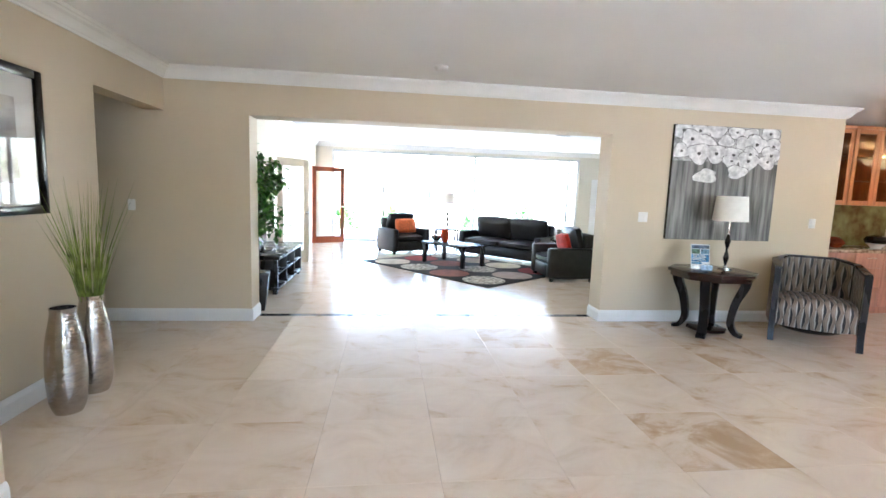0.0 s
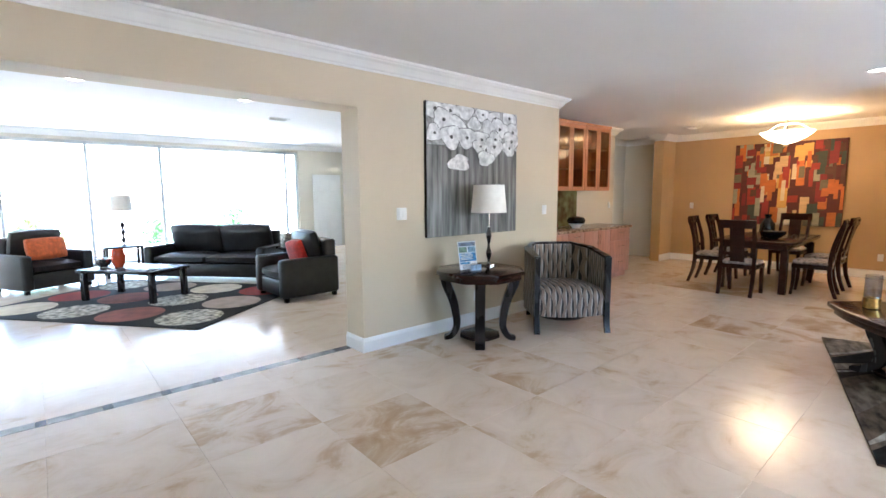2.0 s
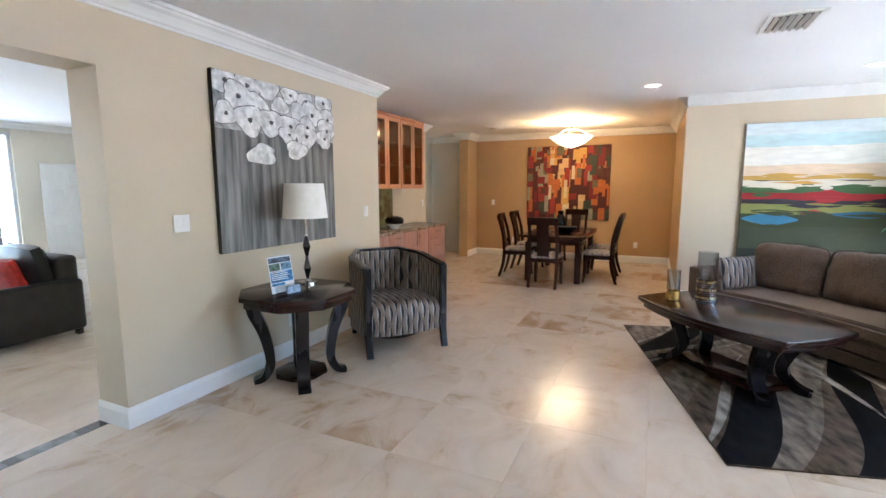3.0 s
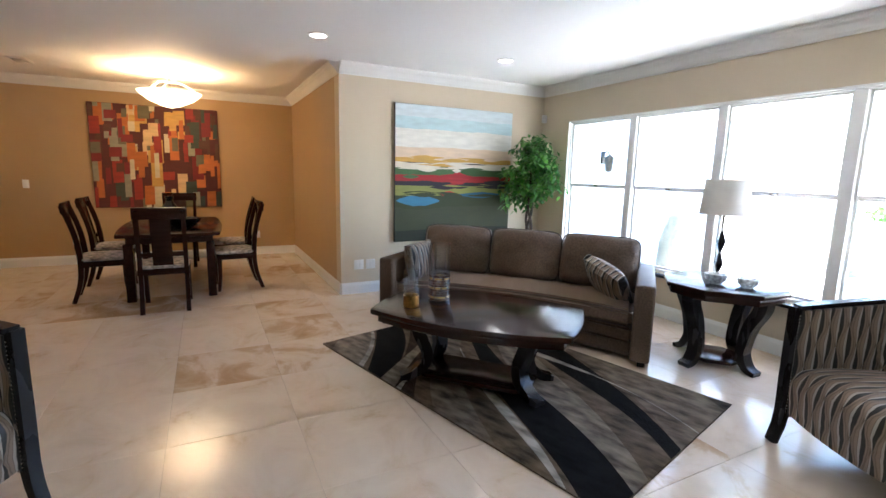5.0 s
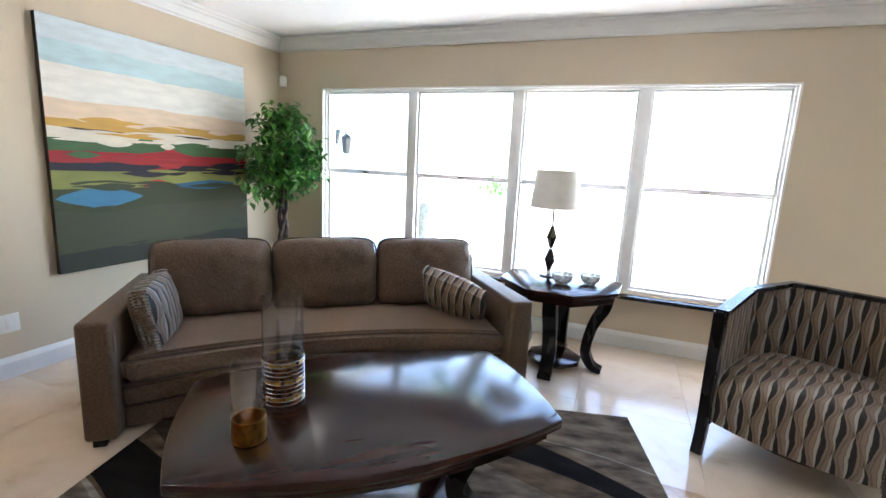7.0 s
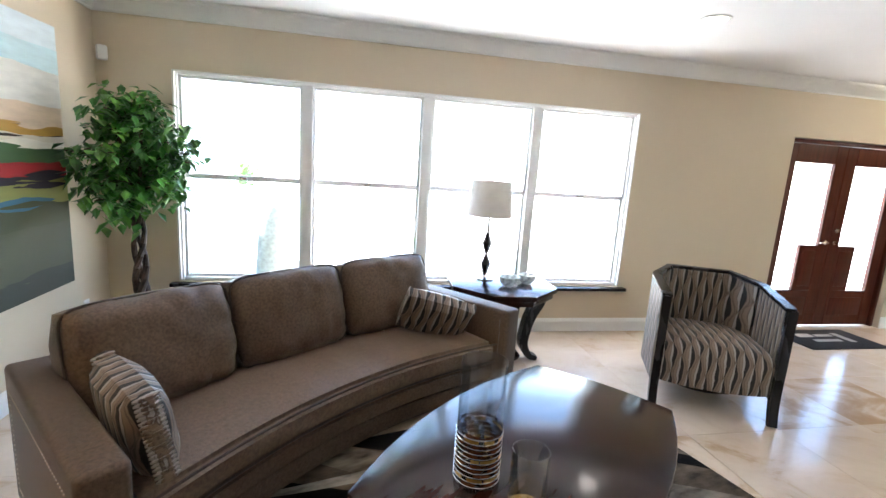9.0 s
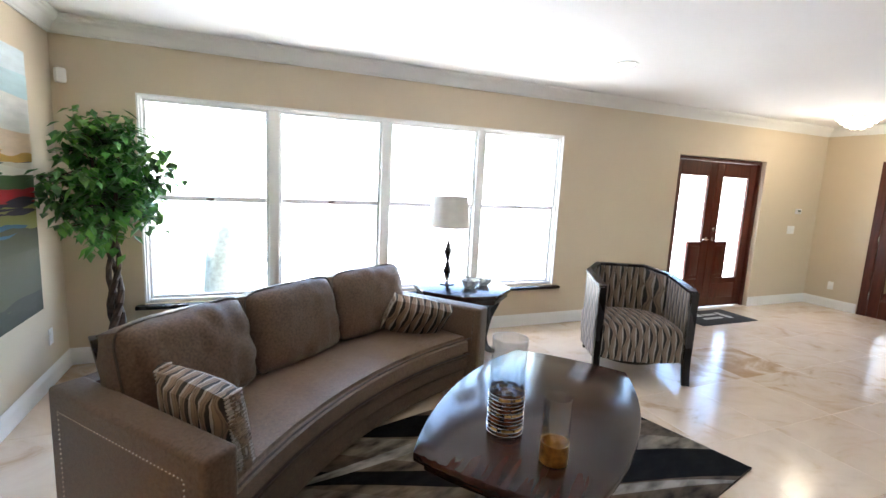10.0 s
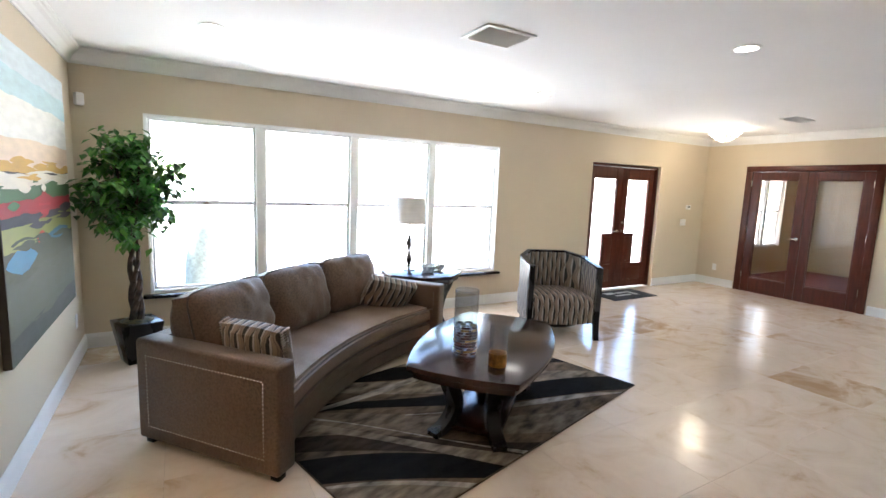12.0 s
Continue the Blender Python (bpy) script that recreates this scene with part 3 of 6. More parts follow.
# family room doors
cream = thing("door_3", "cream painted door standing open with a glass pane", "door", pose(FXW + 0.03, 8.30, 0, 0, 0, 55), kind="structure")
glazed_leaf(cream, 0.80, 2.05, paint("cream_door_paint", (0.66, 0.60, 0.47), 0.4, vary=0.03))
part("door_knob", lathe([(0, 0), (0.028, 0), (0.012, 0.012), (0.012, 0.03), (0.03, 0.045), (0.022, 0.07), (0, 0.075)], 14, m=pose(0.74, -0.022, 1.0, 90)), STEEL, cream)
red = thing("door_4", "red stained glass door standing open", "door", pose(FXW + 0.04, 12.28, 0, 0, 0, 28.5), kind="structure")
glazed_leaf(red, 0.93, 2.08, REDDOOR, 0.10, 0.16, 0.10)
part("door_knob", lathe([(0, 0), (0.028, 0), (0.012, 0.012), (0.012, 0.03), (0.03, 0.045), (0.022, 0.07), (0, 0.075)], 14, m=pose(0.87, -0.022, 1.0, 90)), STEEL, red)

# sliding glass wall
slider = thing("window_3", "grey framed sliding glass wall onto the patio", "window", pose(GL[0], YG + 0.1, 0), kind="structure")
gw = GL[1] - GL[0]
stops = (0.0, 1.46, 2.84, 4.19, 7.12, gw)
for k in stops:
    part("mullion", box(min(k, gw - 0.06), -0.05, 0, min(k, gw - 0.06) + 0.06, 0.05, 2.635, 0.004), ALUMINIUM, slider)
part("window_frame", box(0.06, -0.05, 2.565, gw - 0.06, 0.05, 2.635, 0.004), ALUMINIUM, slider)
part("window_frame", box(0.06, -0.05, 0, gw - 0.06, 0.05, 0.045, 0.004), ALUMINIUM, slider)
for a, b in zip(stops, stops[1:]):
    p = part("pane", box(a + 0.06, -0.004, 0.045, b, 0.004, 2.565), PANE, slider)
    p.visible_shadow = False
panel_door = thing("door_5", "white six-panel door, closed", "door", pose(4.42, YG - 0.026, 0), kind="structure")
bm = box(0, -0.02, 0, 0.85, 0.02, 2.05, 0.004)
part("door_leaf", bm, TRIM, panel_door)
for px in (0.11, 0.47):
    for pz, ph in ((0.2, 0.55), (0.9, 0.6), (1.6, 0.3)):
        part("panel", box(px, -0.03, pz, px + 0.27, 0.03, pz + ph, 0.014), TRIM, panel_door)


# ---- fixtures on walls and ceilings ----
def plate(kind, label, m, w=0.075, h=0.12, toggles=1, material=PLASTIC):
    """A wall plate; local y points out of the wall."""
    e = thing(kind, label, kind.replace("_", " "), m)
    part("plate", box(-w / 2, 0.001, -h / 2, w / 2, 0.008, h / 2, 0.003), material, e)
    for i in range(toggles):
        c = (i - (toggles - 1) / 2) * 0.046
        part("rocker" if kind == "light_switch" else "socket", box(c - 0.016, 0.006, -0.034, c + 0.016, 0.011, 0.034, 0.002), material, e)
    return e


N = pose(0, 0, 0, 0, 0, 180)
plate("light_switch", "white double rocker switch on the tan wall", pose(1.215, YN, 1.29) @ N, 0.12, 0.12, 2)
plate("light_switch", "white rocker switch beside the armchair", pose(3.49, YN, 1.27) @ N, 0.09, 0.12, 1)
plate("light_switch", "white rocker switch in the hallway", pose(-4.52, YN, 1.26) @ N)
plate("wall_outlet", "white outlet low behind the side table", pose(2.24, YN, 0.33) @ N)
plate("wall_outlet", "white double-wide outlet plate low on the wall", pose(6.0, 1.05, 0.36, 0, 0, 90), 0.12, 0.12, 2)
plate("wall_outlet", "white blank plate low on the wall", pose(6.0, 0.90, 0.36, 0, 0, 90), 0.12, 0.12, 1)
plate("wall_outlet", "white outlet low beside the sofa", pose(6.0, -1.3, 0.36, 0, 0, 90))
plate("wall_outlet", "white outlet low beside the glazed doors", pose(-3.53, -1.31, 0.34, 0, 0, -90))
plate("light_switch", "white triple rocker switch beside the front door", pose(-2.95, YS, 1.15), 0.165, 0.12, 3)
plate("wall_outlet", "white outlet low under the framed picture", pose(-4.165, 2.28, 0.36, 0, 0, -90))
plate("light_switch", "white rocker switch in the dining room", pose(9.2, 4.95, 1.2, 0, 0, 90))
plate("wall_outlet", "white outlet low in the dining room", pose(9.2, 4.45, 0.36, 0, 0, 90))
plate("wall_outlet", "white outlet low in the dining room", pose(9.2, 1.9, 0.36, 0, 0, 90))
plate("light_switch", "white triple rocker switch by the patio glass", pose(-3.69, YG, 1.2) @ N, 0.165, 0.12, 3)
th = thing("thermostat", "small white thermostat with a grey display", "thermostat", pose(-3.05, YS, 1.43))
part("case", box(-0.06, 0.001, -0.04, 0.06, 0.028, 0.04, 0.008), PLASTIC, th)
part("display", box(-0.035, 0.027, -0.008, 0.035, 0.031, 0.025, 0.001), paint("grey_display", (0.25, 0.28, 0.25), 0.2), th)
solid("motion_detector", box(-0.035, -0.03, -0.055, 0.035, 0.03, 0.055, 0.015), PLASTIC, "white alarm sensor high in the corner", "sensor", pose(5.93, YS + 0.035, 2.27, 0, 0, 35))


def vent(x, y, z, w, d, n, label, turn=0):
    e = thing("ceiling_vent", label, "vent", pose(x, y, z, 0, 0, turn))
    bm = None
    for a, b, c, dd in ((-w / 2, w / 2, -d / 2, -d / 2 + 0.035), (-w / 2, w / 2, d / 2 - 0.035, d / 2), (-w / 2, -w / 2 + 0.035, -d / 2 + 0.035, d / 2 - 0.035), (w / 2 - 0.035, w / 2, -d / 2 + 0.035, d / 2 - 0.035)):
        bm = box(a, c, -0.014, b, dd, -0.001, 0.003, 1, bm=bm)
    part("frame", bm, TRIM, e)
    part("backing", box(-w / 2 + 0.03, -d / 2 + 0.03, -0.003, w / 2 - 0.03, d / 2 - 0.03, -0.0015), paint("vent_grey", (0.22, 0.22, 0.22), 0.8), e)
    for i in range(n):
        yy = -d / 2 + 0.035 + (i + 0.5) * (d - 0.07) / n
        part("slat", box(-w / 2 + 0.035, -0.016, -0.001, w / 2 - 0.035, 0.016, 0.001, m=pose(0, yy, -0.014, 60, 0, 0)), TRIM, e)
    return e


vent(3.2, 0.79, H, 0.42, 0.34, 6, "white louvred ceiling air vent above the sofa")
vent(-1.96, 0.43, H, 0.5, 0.2, 4, "white louvred ceiling air vent near the foyer light")
vent(8.0, 4.56, H, 0.32, 0.2, 4, "small white ceiling air vent in the dining room")
vent(1.9, 9.2, HF, 0.35, 0.2, 4, "small white ceiling air vent in the family room")


def downlight(x, y, z, watts=0.85):
    e = thing("ceiling_downlight", "round white recessed ceiling light, lit", "downlight", pose(x, y, z), group="recessed ceiling lights")
    part("trim_ring", lathe([(0.072, -0.001), (0.098, -0.001), (0.096, -0.007), (0.075, -0.009), (0.072, -0.001)], 28), TRIM, e)
    part("lens", lathe([(0, -0.005), (0.072, -0.005), (0.072, -0.001), (0, -0.001)], 28), BULB, e)
    down_lamp(x, y, z - 0.03, watts)
    return e


for x, y in ((5.08, 1.69), (4.95, -0.27), (1.63, -0.47), (1.61, 1.63)):
    downlight(x, y, H)
for x, y in ((-2.6, 6.0), (-0.9, 6.0), (-2.9, 7.9), (-1.0, 7.9), (0.9, 7.9), (-1.0, 10.6)):
    downlight(x, y, HF)
sd = thing("smoke_detector", "round white smoke detector on the ceiling", "detector", pose(-1.35, 3.95, H))
part("base", lathe([(0, -0.001), (0.07, -0.001), (0.07, -0.012), (0, -0.012)], 28), PLASTIC, sd)
part("cap", lathe([(0.06, -0.012), (0.058, -0.03), (0.045, -0.04), (0, -0.042)], 28), PLASTIC, sd)

# foyer crystal flush light
fl = thing("flush_light", "lit crystal flush-mount ceiling light in the foyer", "ceiling light", pose(-2.35, -0.72, H))
part("canopy", lathe([(0, -0.001), (0.10, -0.001), (0.11, -0.02), (0.05, -0.035), (0, -0.035)], 28), STEEL, fl)
rnd = random.Random(3)
for tier, (r, z, n) in enumerate(((0.21, -0.06, 22), (0.17, -0.10, 18), (0.12, -0.14, 13), (0.06, -0.17, 7))):
    bm = None
    for k in range(n):
        g = 2 * math.pi * (k + 0.5 * (tier % 2)) / n
        b2 = lathe([(0, -0.025), (0.02, 0), (0, 0.025)], 6, m=pose(r * math.cos(g), r * math.sin(g), z, rnd.uniform(-20, 20), rnd.uniform(-20, 20), rnd.uniform(0, 90)))
        bm = join(bm, b2)
    part("crystal_ring", bm, CRYSTALLIT, fl, smooth=False)
point_lamp("foyer_bulb", -2.35, -0.72, H - 0.26, 1.4, (1.0, 0.82, 0.58), 0.12)

# dining bowl pendant
dl = thing("bowl_pendant", "lit alabaster bowl light hung close to the ceiling", "pendant lamp", pose(7.76, 3.02, H))
part("canopy", lathe([(0, -0.001), (0.07, -0.001), (0.075, -0.02), (0.03, -0.04), (0, -0.04)], 24), STEEL, dl)
part("stem", lathe([(0.012, -0.03), (0.012, -0.22), (0.03, -0.23), (0, -0.24)], 12), STEEL, dl)
for k in range(3):
    g = 2 * math.pi * k / 3 + 0.4
    part("arm", tube(bezier([(0, 0, -0.14), (0.15 * math.cos(g), 0.15 * math.sin(g), -0.15), (0.345 * math.cos(g), 0.345 * math.sin(g), -0.272)], 5), 0.009), STEEL, dl)
part("bowl", lathe([(0.0, -0.46), (0.03, -0.455), (0.12, -0.43), (0.25, -0.37), (0.33, -0.31), (0.36, -0.27), (0.37, -0.265), (0.355, -0.28), (0.24, -0.355), (0.0, -0.435)], 36), BOWL, dl, "glowing alabaster glass bowl")
point_lamp("dining_bulb", 7.76, 3.02, H - 0.30, 5.0, (1.0, 0.60, 0.27), 0.10)


# ---- living area ----
def barrel_chair(m, label):
    e = thing("armchair", label, "armchair", m, group="patterned tub armchairs")
    W, D = 0.40, 0.395
    # plan of the tub, open to the front (+y)
    plan = [(-W, D), (-W, -0.10), (-W + 0.16, -D), (W - 0.16, -D), (W, -0.10), (W, D)]
    tops = [0.80, 0.85, 0.88, 0.88, 0.85, 0.80]
    t = 0.055
    inner = [(-W + t, D), (-W + t, -0.08), (-W + 0.19, -D + t), (W - 0.19, -D + t), (W - t, -0.08), (W - t, D)]

    def shell(a, b, name, mat, lab):
        bm = bmesh.new()
        ids = list(range(a, b + 1))
        lo_o = [bm.verts.new((*plan[i], 0.16)) for i in ids]
        hi_o = [bm.verts.new((*plan[i], tops[i])) for i in ids]
        lo_i = [bm.verts.new((*inner[i], 0.16)) for i in ids]
        hi_i = [bm.verts.new((*inner[i], tops[i])) for i in ids]
        for k in range(len(ids) - 1):
            bm.faces.new((lo_o[k], lo_o[k + 1], hi_o[k + 1], hi_o[k]))
            bm.faces.new((lo_i[k], hi_i[k], hi_i[k + 1], lo_i[k + 1]))
            bm.faces.new((hi_o[k], hi_o[k + 1], hi_i[k + 1], hi_i[k]))
            bm.faces.new((lo_o[k], lo_i[k], lo_i[k + 1], lo_o[k + 1]))
        for k in (0, -1):
            bm.faces.new((lo_o[k], hi_o[k], hi_i[k], lo_i[k]))
        bmesh.ops.recalc_face_normals(bm, faces=bm.faces[:])
        bmesh.ops.bevel(bm, geom=[q for q in bm.edges if q.calc_face_angle(0) > 0.3], offset=0.012, segments=2, affect="EDGES")
        return part(name, bm, mat, e, lab)
    shell(0, 1, "side", PATTERN_Y, "")
    shell(4, 5, "side", PATTERN_Y, "")
    shell(1, 4, "backrest", PATTERN_BACK, "black and taupe diamond weave backrest")
    # dark top rail round the shell
    mid = [((p[0] + q[0]) / 2, (p[1] + q[1]) / 2, z + 0.008) for p, q, z in zip(plan, inner, tops)]
    part("top_rail", tube(mid, 0.03, squash=(0.032, 0.012)), BLACKWOOD, e)
    # seat
    # one upholstered seat that rolls over its front edge down to a bowed hem
    side = bezier([(-D + t, 0.20), (-D + t, 0.40), (-D + 0.14, 0.445), (0.10, 0.462), (D - 0.10, 0.455), (D - 0.03, 0.425), (D - 0.004, 0.36), (D - 0.012, 0.26), (D - 0.02, 0.185)], 4)
    nx = 15
    sb = bmesh.new()
    rows = []
    for yy, zz in side:
        row = []
        for k in range(nx):
            f = 2 * k / (nx - 1) - 1
            crown = 1 - abs(f) ** 2.4
            flat = max(0.0, min(1.0, (zz - 0.36) / 0.09))
            hem = max(0.0, (0.25 - zz) / 0.07) if yy > 0 else 0.0
            row.append(sb.verts.new((f * (W - t + 0.004), yy + 0.014 * crown * (yy > 0.2), zz + 0.034 * crown * flat - 0.022 * crown * hem)))
        rows.append(row)
    for a, c in zip(rows, rows[1:]):
        for k in range(nx - 1):
            sb.faces.new((a[k], a[k + 1], c[k + 1], c[k]))
    for k in (0, nx - 1):
        sb.faces.new([r[k] for r in rows])
    sb.faces.new(rows[0] + rows[-1][::-1])
    part("seat", sb, PATTERN_X, e)
    part("under_frame", lathe([(0, 0.095), (0.26, 0.095), (0.30, 0.115), (0.33, 0.15), (0.335, 0.18), (0, 0.18)], 28, flat=1.05), BLACKWOOD, e, "dark rounded underframe")
    for s in (-1, 1):
        x = s * (W - 0.022)
        bm = bar_in_plane([(0, 0.808, 0.03), (0, 0.4, 0.03), (0, 0.2, 0.026), (0.012, 0.1, 0.023), (0.04, 0.0, 0.02)], 0, pose(x, D - 0.005, 0, 0, 0, 90), 0.055)
        part("front_leg", bm, BLACKWOOD, e)
        part("rear_leg", bar_in_plane([(0, 0.16, 0.022), (-0.02, 0.08, 0.02), (-0.05, 0.0, 0.018)], 0, pose(x * 0.72, -D + 0.05, 0, 0, 0, 90), 0.045), BLACKWOOD, e)
        bm = None
        for k in range(31):
            bm = lathe([(0.0045, 0), (0.003, 0.003), (0, 0.004)], 6, bm=bm, m=pose(s * (W - 0.055), D + 0.001, 0.2 + k * 0.0188, -90))
        part("nail_trim", bm, STEEL, e)
    return e


barrel_chair(pose(1.375, -0.39, 0, 0, 0, -26.2), "tub armchair in black and taupe diamond weave by the window")
barrel_chair(pose(2.97, 3.965, 0, 0, 0, 142.2), "tub armchair in black and taupe diamond weave beside the console table")


def lamp(m, h, label, diamonds=2):
    e = thing("table_lamp", label, "table lamp", m, group="lamps with white drum shades")
    part("base", lathe([(0, 0), (0.075, 0), (0.075, 0.012), (0.03, 0.02), (0.018, 0.035), (0, 0.035)], 24), STEEL, e)
    z = 0.035
    step = (h * 0.44) / diamonds
    for k in range(diamonds):
        part("bead", lathe([(0.012, z), (0.042, z + step * 0.5), (0.012, z + step)], 4), BLACKCERAMIC, e, smooth=False)
        part("collar", lathe([(0.014, z + step - 0.006), (0.02, z + step), (0.014, z + step + 0.006), (0, z + step + 0.006)], 16), STEEL, e)
        z += step
    part("stem", lathe([(0.010, z), (0.010, h - 0.06), (0, h - 0.06)], 10), STEEL, e)
    s0 = h - 0.285
    part("shade", lathe([(0.185, s0), (0.16, h), (0.157, h), (0.182, s0)], 40), SHADE, e, "cream linen drum shade")
    part("spider", tube([(-0.156, 0, h - 0.03), (0.156, 0, h - 0.03)], 0.003, 6), STEEL, e)
    part("finial", lathe([(0, h - 0.06), (0.012, h - 0.04), (0.006, h - 0.01), (0, h + 0.01)], 10), STEEL, e)
    return e


def octagon_table(name, label, cat, m, h):
    e = thing(name, label, cat, m, group="octagonal espresso tables")
    o = 0.42
    octo = [(-o, -o * 0.45), (-o * 0.45, -o), (o * 0.45, -o), (o, -o * 0.45), (o, o * 0.45), (o * 0.45, o), (-o * 0.45, o), (-o, o * 0.45)]
    part("tabletop", prism(octo, h - 0.038, h, 0.008), ESPRESSO, e)
    part("apron", prism([(x * 0.93, y * 0.93) for x, y in octo], h - 0.09, h - 0.037, 0.004), ESPRESSO, e)
    part("shelf", prism([(x * 0.46, y * 0.46) for x, y in octo], 0.035, 0.065, 0.005), ESPRESSO, e)
    for g in (45, 135, 225, 315):
        pts = bezier([(0.345, h - 0.085, 0.05), (0.335, h - 0.16, 0.047), (0.27, h * 0.55, 0.040), (0.235, h * 0.3, 0.036), (0.24, 0.12, 0.034), (0.29, 0.04, 0.026), (0.36, 0.017, 0.017)], 4)
        part("leg", bar_in_plane(pts, 0, pose(0, 0, 0, 0, 0, g), 0.095), BLACKWOOD, e)
    return e


octagon_table("end_table", "octagonal espresso table with scrolled legs against the wall", "side table", pose(1.86, 4.165, 0), 0.73)
lamp(pose(2.10, 4.27, 0.73), 0.84, "black beaded table lamp with white drum shade", 2)

# brochure stand
br = thing("brochure_holder", "clear acrylic holder with a blue property flyer", "brochure holder", pose(1.72, 4.18, 0.731, 0, 0, -8))
part("back", box(-0.11, -0.003, 0.0, 0.11, 0.003, 0.29, m=pose(0, 0, 0.0, -10)), CRYSTAL, br)
fly = part("flyer", box(-0.108, -0.006, 0.006, 0.108, -0.0035, 0.285, m=pose(0, 0, 0, -10)), paint("paper_white", (0.78, 0.80, 0.82), 0.6, vary=0.02), br)
for x0, z0, x1, z1, c in ((-0.10, 0.235, 0.10, 0.275, (0.10, 0.14, 0.20)), (-0.10, 0.175, -0.005, 0.23, (0.10, 0.18, 0.12)), (0.005, 0.175, 0.10, 0.23, (0.16, 0.30, 0.42)), (-0.10, 0.085, 0.10, 0.17, (0.03, 0.20, 0.45)), (-0.10, 0.06, 0.02, 0.08, (0.04, 0.25, 0.5))):
    part("picture_block", box(x0, -0.0075, z0, x1, -0.006, z1, m=pose(0, 0, 0, -10)), paint("print_%02d%02d" % (int(c[0] * 99), int(c[2] * 99)), c, 0.5, vary=0.4, scale=30), fly)
for k in range(5):
    part("text_bar", box(-0.09, -0.0085, 0.16 - k * 0.014, 0.05 + 0.008 * (k % 3), -0.0075, 0.165 - k * 0.014, m=pose(0, 0, 0, -10)), TRIM, fly)
part("pocket", box(-0.11, -0.05, 0.0, 0.11, -0.046, 0.07), CRYSTAL, br)
part("card", box(-0.02, -0.075, 0.0, 0.10, -0.052, 0.055, 0.002), paint("card_blue", (0.35, 0.50, 0.68), 0.5, vary=0.2, scale=40), br)


# pictures
def canvas(name, label, m, w, h, mat, d=0.038):
    e = thing(name, label, "painting", m)
    part("canvas", box(0, 0, 0, w, d, h, 0.003, 1), mat, e)
    return e


def wavy(w, z0, z1, y, seed, amp, x0=0.0, x1=None, n=28):
    """A painted band between two uneven lines across a canvas."""
    x1 = w if x1 is None else x1
    b = bmesh.new()
    lo, hi = [], []
    for i in range(n + 1):
        x = x0 + (x1 - x0) * i / n
        ends = min(1.0, min(i, n - i) / (n / 2.4)) ** 0.7 if (x0 > 0 or x1 < w) else 1.0
        a = z0 + amp * noise.noise(Vector((x * 2.1, seed, 0))) + amp * 0.4 * noise.noise(Vector((x * 9, seed, 2)))
        c = z1 + amp * noise.noise(Vector((x * 2.3, seed + 7.7, 0))) + amp * 0.4 * noise.noise(Vector((x * 9, seed, 5)))
        mid = (a + c) / 2
        lo.append(b.verts.new((x, y, mid + (a - mid) * ends)))
        hi.append(b.verts.new((x, y, mid + (c - mid) * ends)))
    for i in range(n):
        try:
            b.faces.new((lo[i], lo[i + 1], hi[i + 1], hi[i]))
        except ValueError:
            pass
    return b


def brush(name, c, v=0.25):
    return paint(name, c, 0.7, vary=v * 0.22, scale=5, stretch=(1, 1, 4), bump=0.25, bscale=60)


# landscape over the sofa: local x runs along the wall, seen from the room
PW, PH = 1.70, 1.69
land = canvas("landscape_painting", "large abstract landscape canvas with red and blue bands", pose(5.958, 0.60, 0.622, 0, 0, -90), PW, PH, brush("canvas_edge", (0.05, 0.04, 0.03)))
bands = [(0.0, 0.20, (0.022, 0.026, 0.014)), (0.14, 0.52, (0.050, 0.058, 0.026)), (0.44, 0.62, (0.040, 0.050, 0.016)), (0.58, 0.71, (0.24, 0.25, 0.06)), (0.69, 0.77, (0.022, 0.016, 0.026)), (0.75, 0.86, (0.34, 0.015, 0.018)),
         (0.84, 0.94, (0.06, 0.13, 0.045)), (0.92, 1.00, (0.72, 0.66, 0.54)), (0.985, 1.06, (0.58, 0.34, 0.07)), (1.05, 1.20, (0.74, 0.58, 0.42)), (1.18, 1.42, (0.78, 0.76, 0.70)), (1.40, 1.54, (0.50, 0.66, 0.68)), (1.52, PH, (0.62, 0.70, 0.72))]
for i, (a, b, c) in enumerate(bands):
    am = 0.022 if 0 < i < len(bands) - 1 else 0.0
    part("painted_band", wavy(PW, max(0.002, a), min(PH - 0.002, b), -0.0015 - 0.0004 * (i % 4), i * 3.1, am), brush("band_%d" % i, c), land, smooth=False)
for i, (a, b, x0, x1, c) in enumerate(((0.44, 0.58, 0.01, 0.62, (0.05, 0.20, 0.34)), (0.55, 0.63, 0.85, 1.55, (0.03, 0.12, 0.20)), (0.70, 0.88, 0.72, 1.04, (0.42, 0.02, 0.025)), (0.56, 0.64, 0.62, 0.86, (0.55, 0.05, 0.03)), (0.98, 1.0, 0.9, 1.3, (0.04, 0.03, 0.02)), (0.90, 0.97, 0.9, 1.69, (0.80, 0.76, 0.66)), (0.70, 0.76, 0.1, 0.7, (0.02, 0.015, 0.03)))):
    part("painted_stroke", wavy(PW, a, b, -0.0045 - 0.0004 * i, 50 + i * 2.3, 0.02, x0, x1, 16), brush("stroke_%d" % i, c), land, smooth=False)

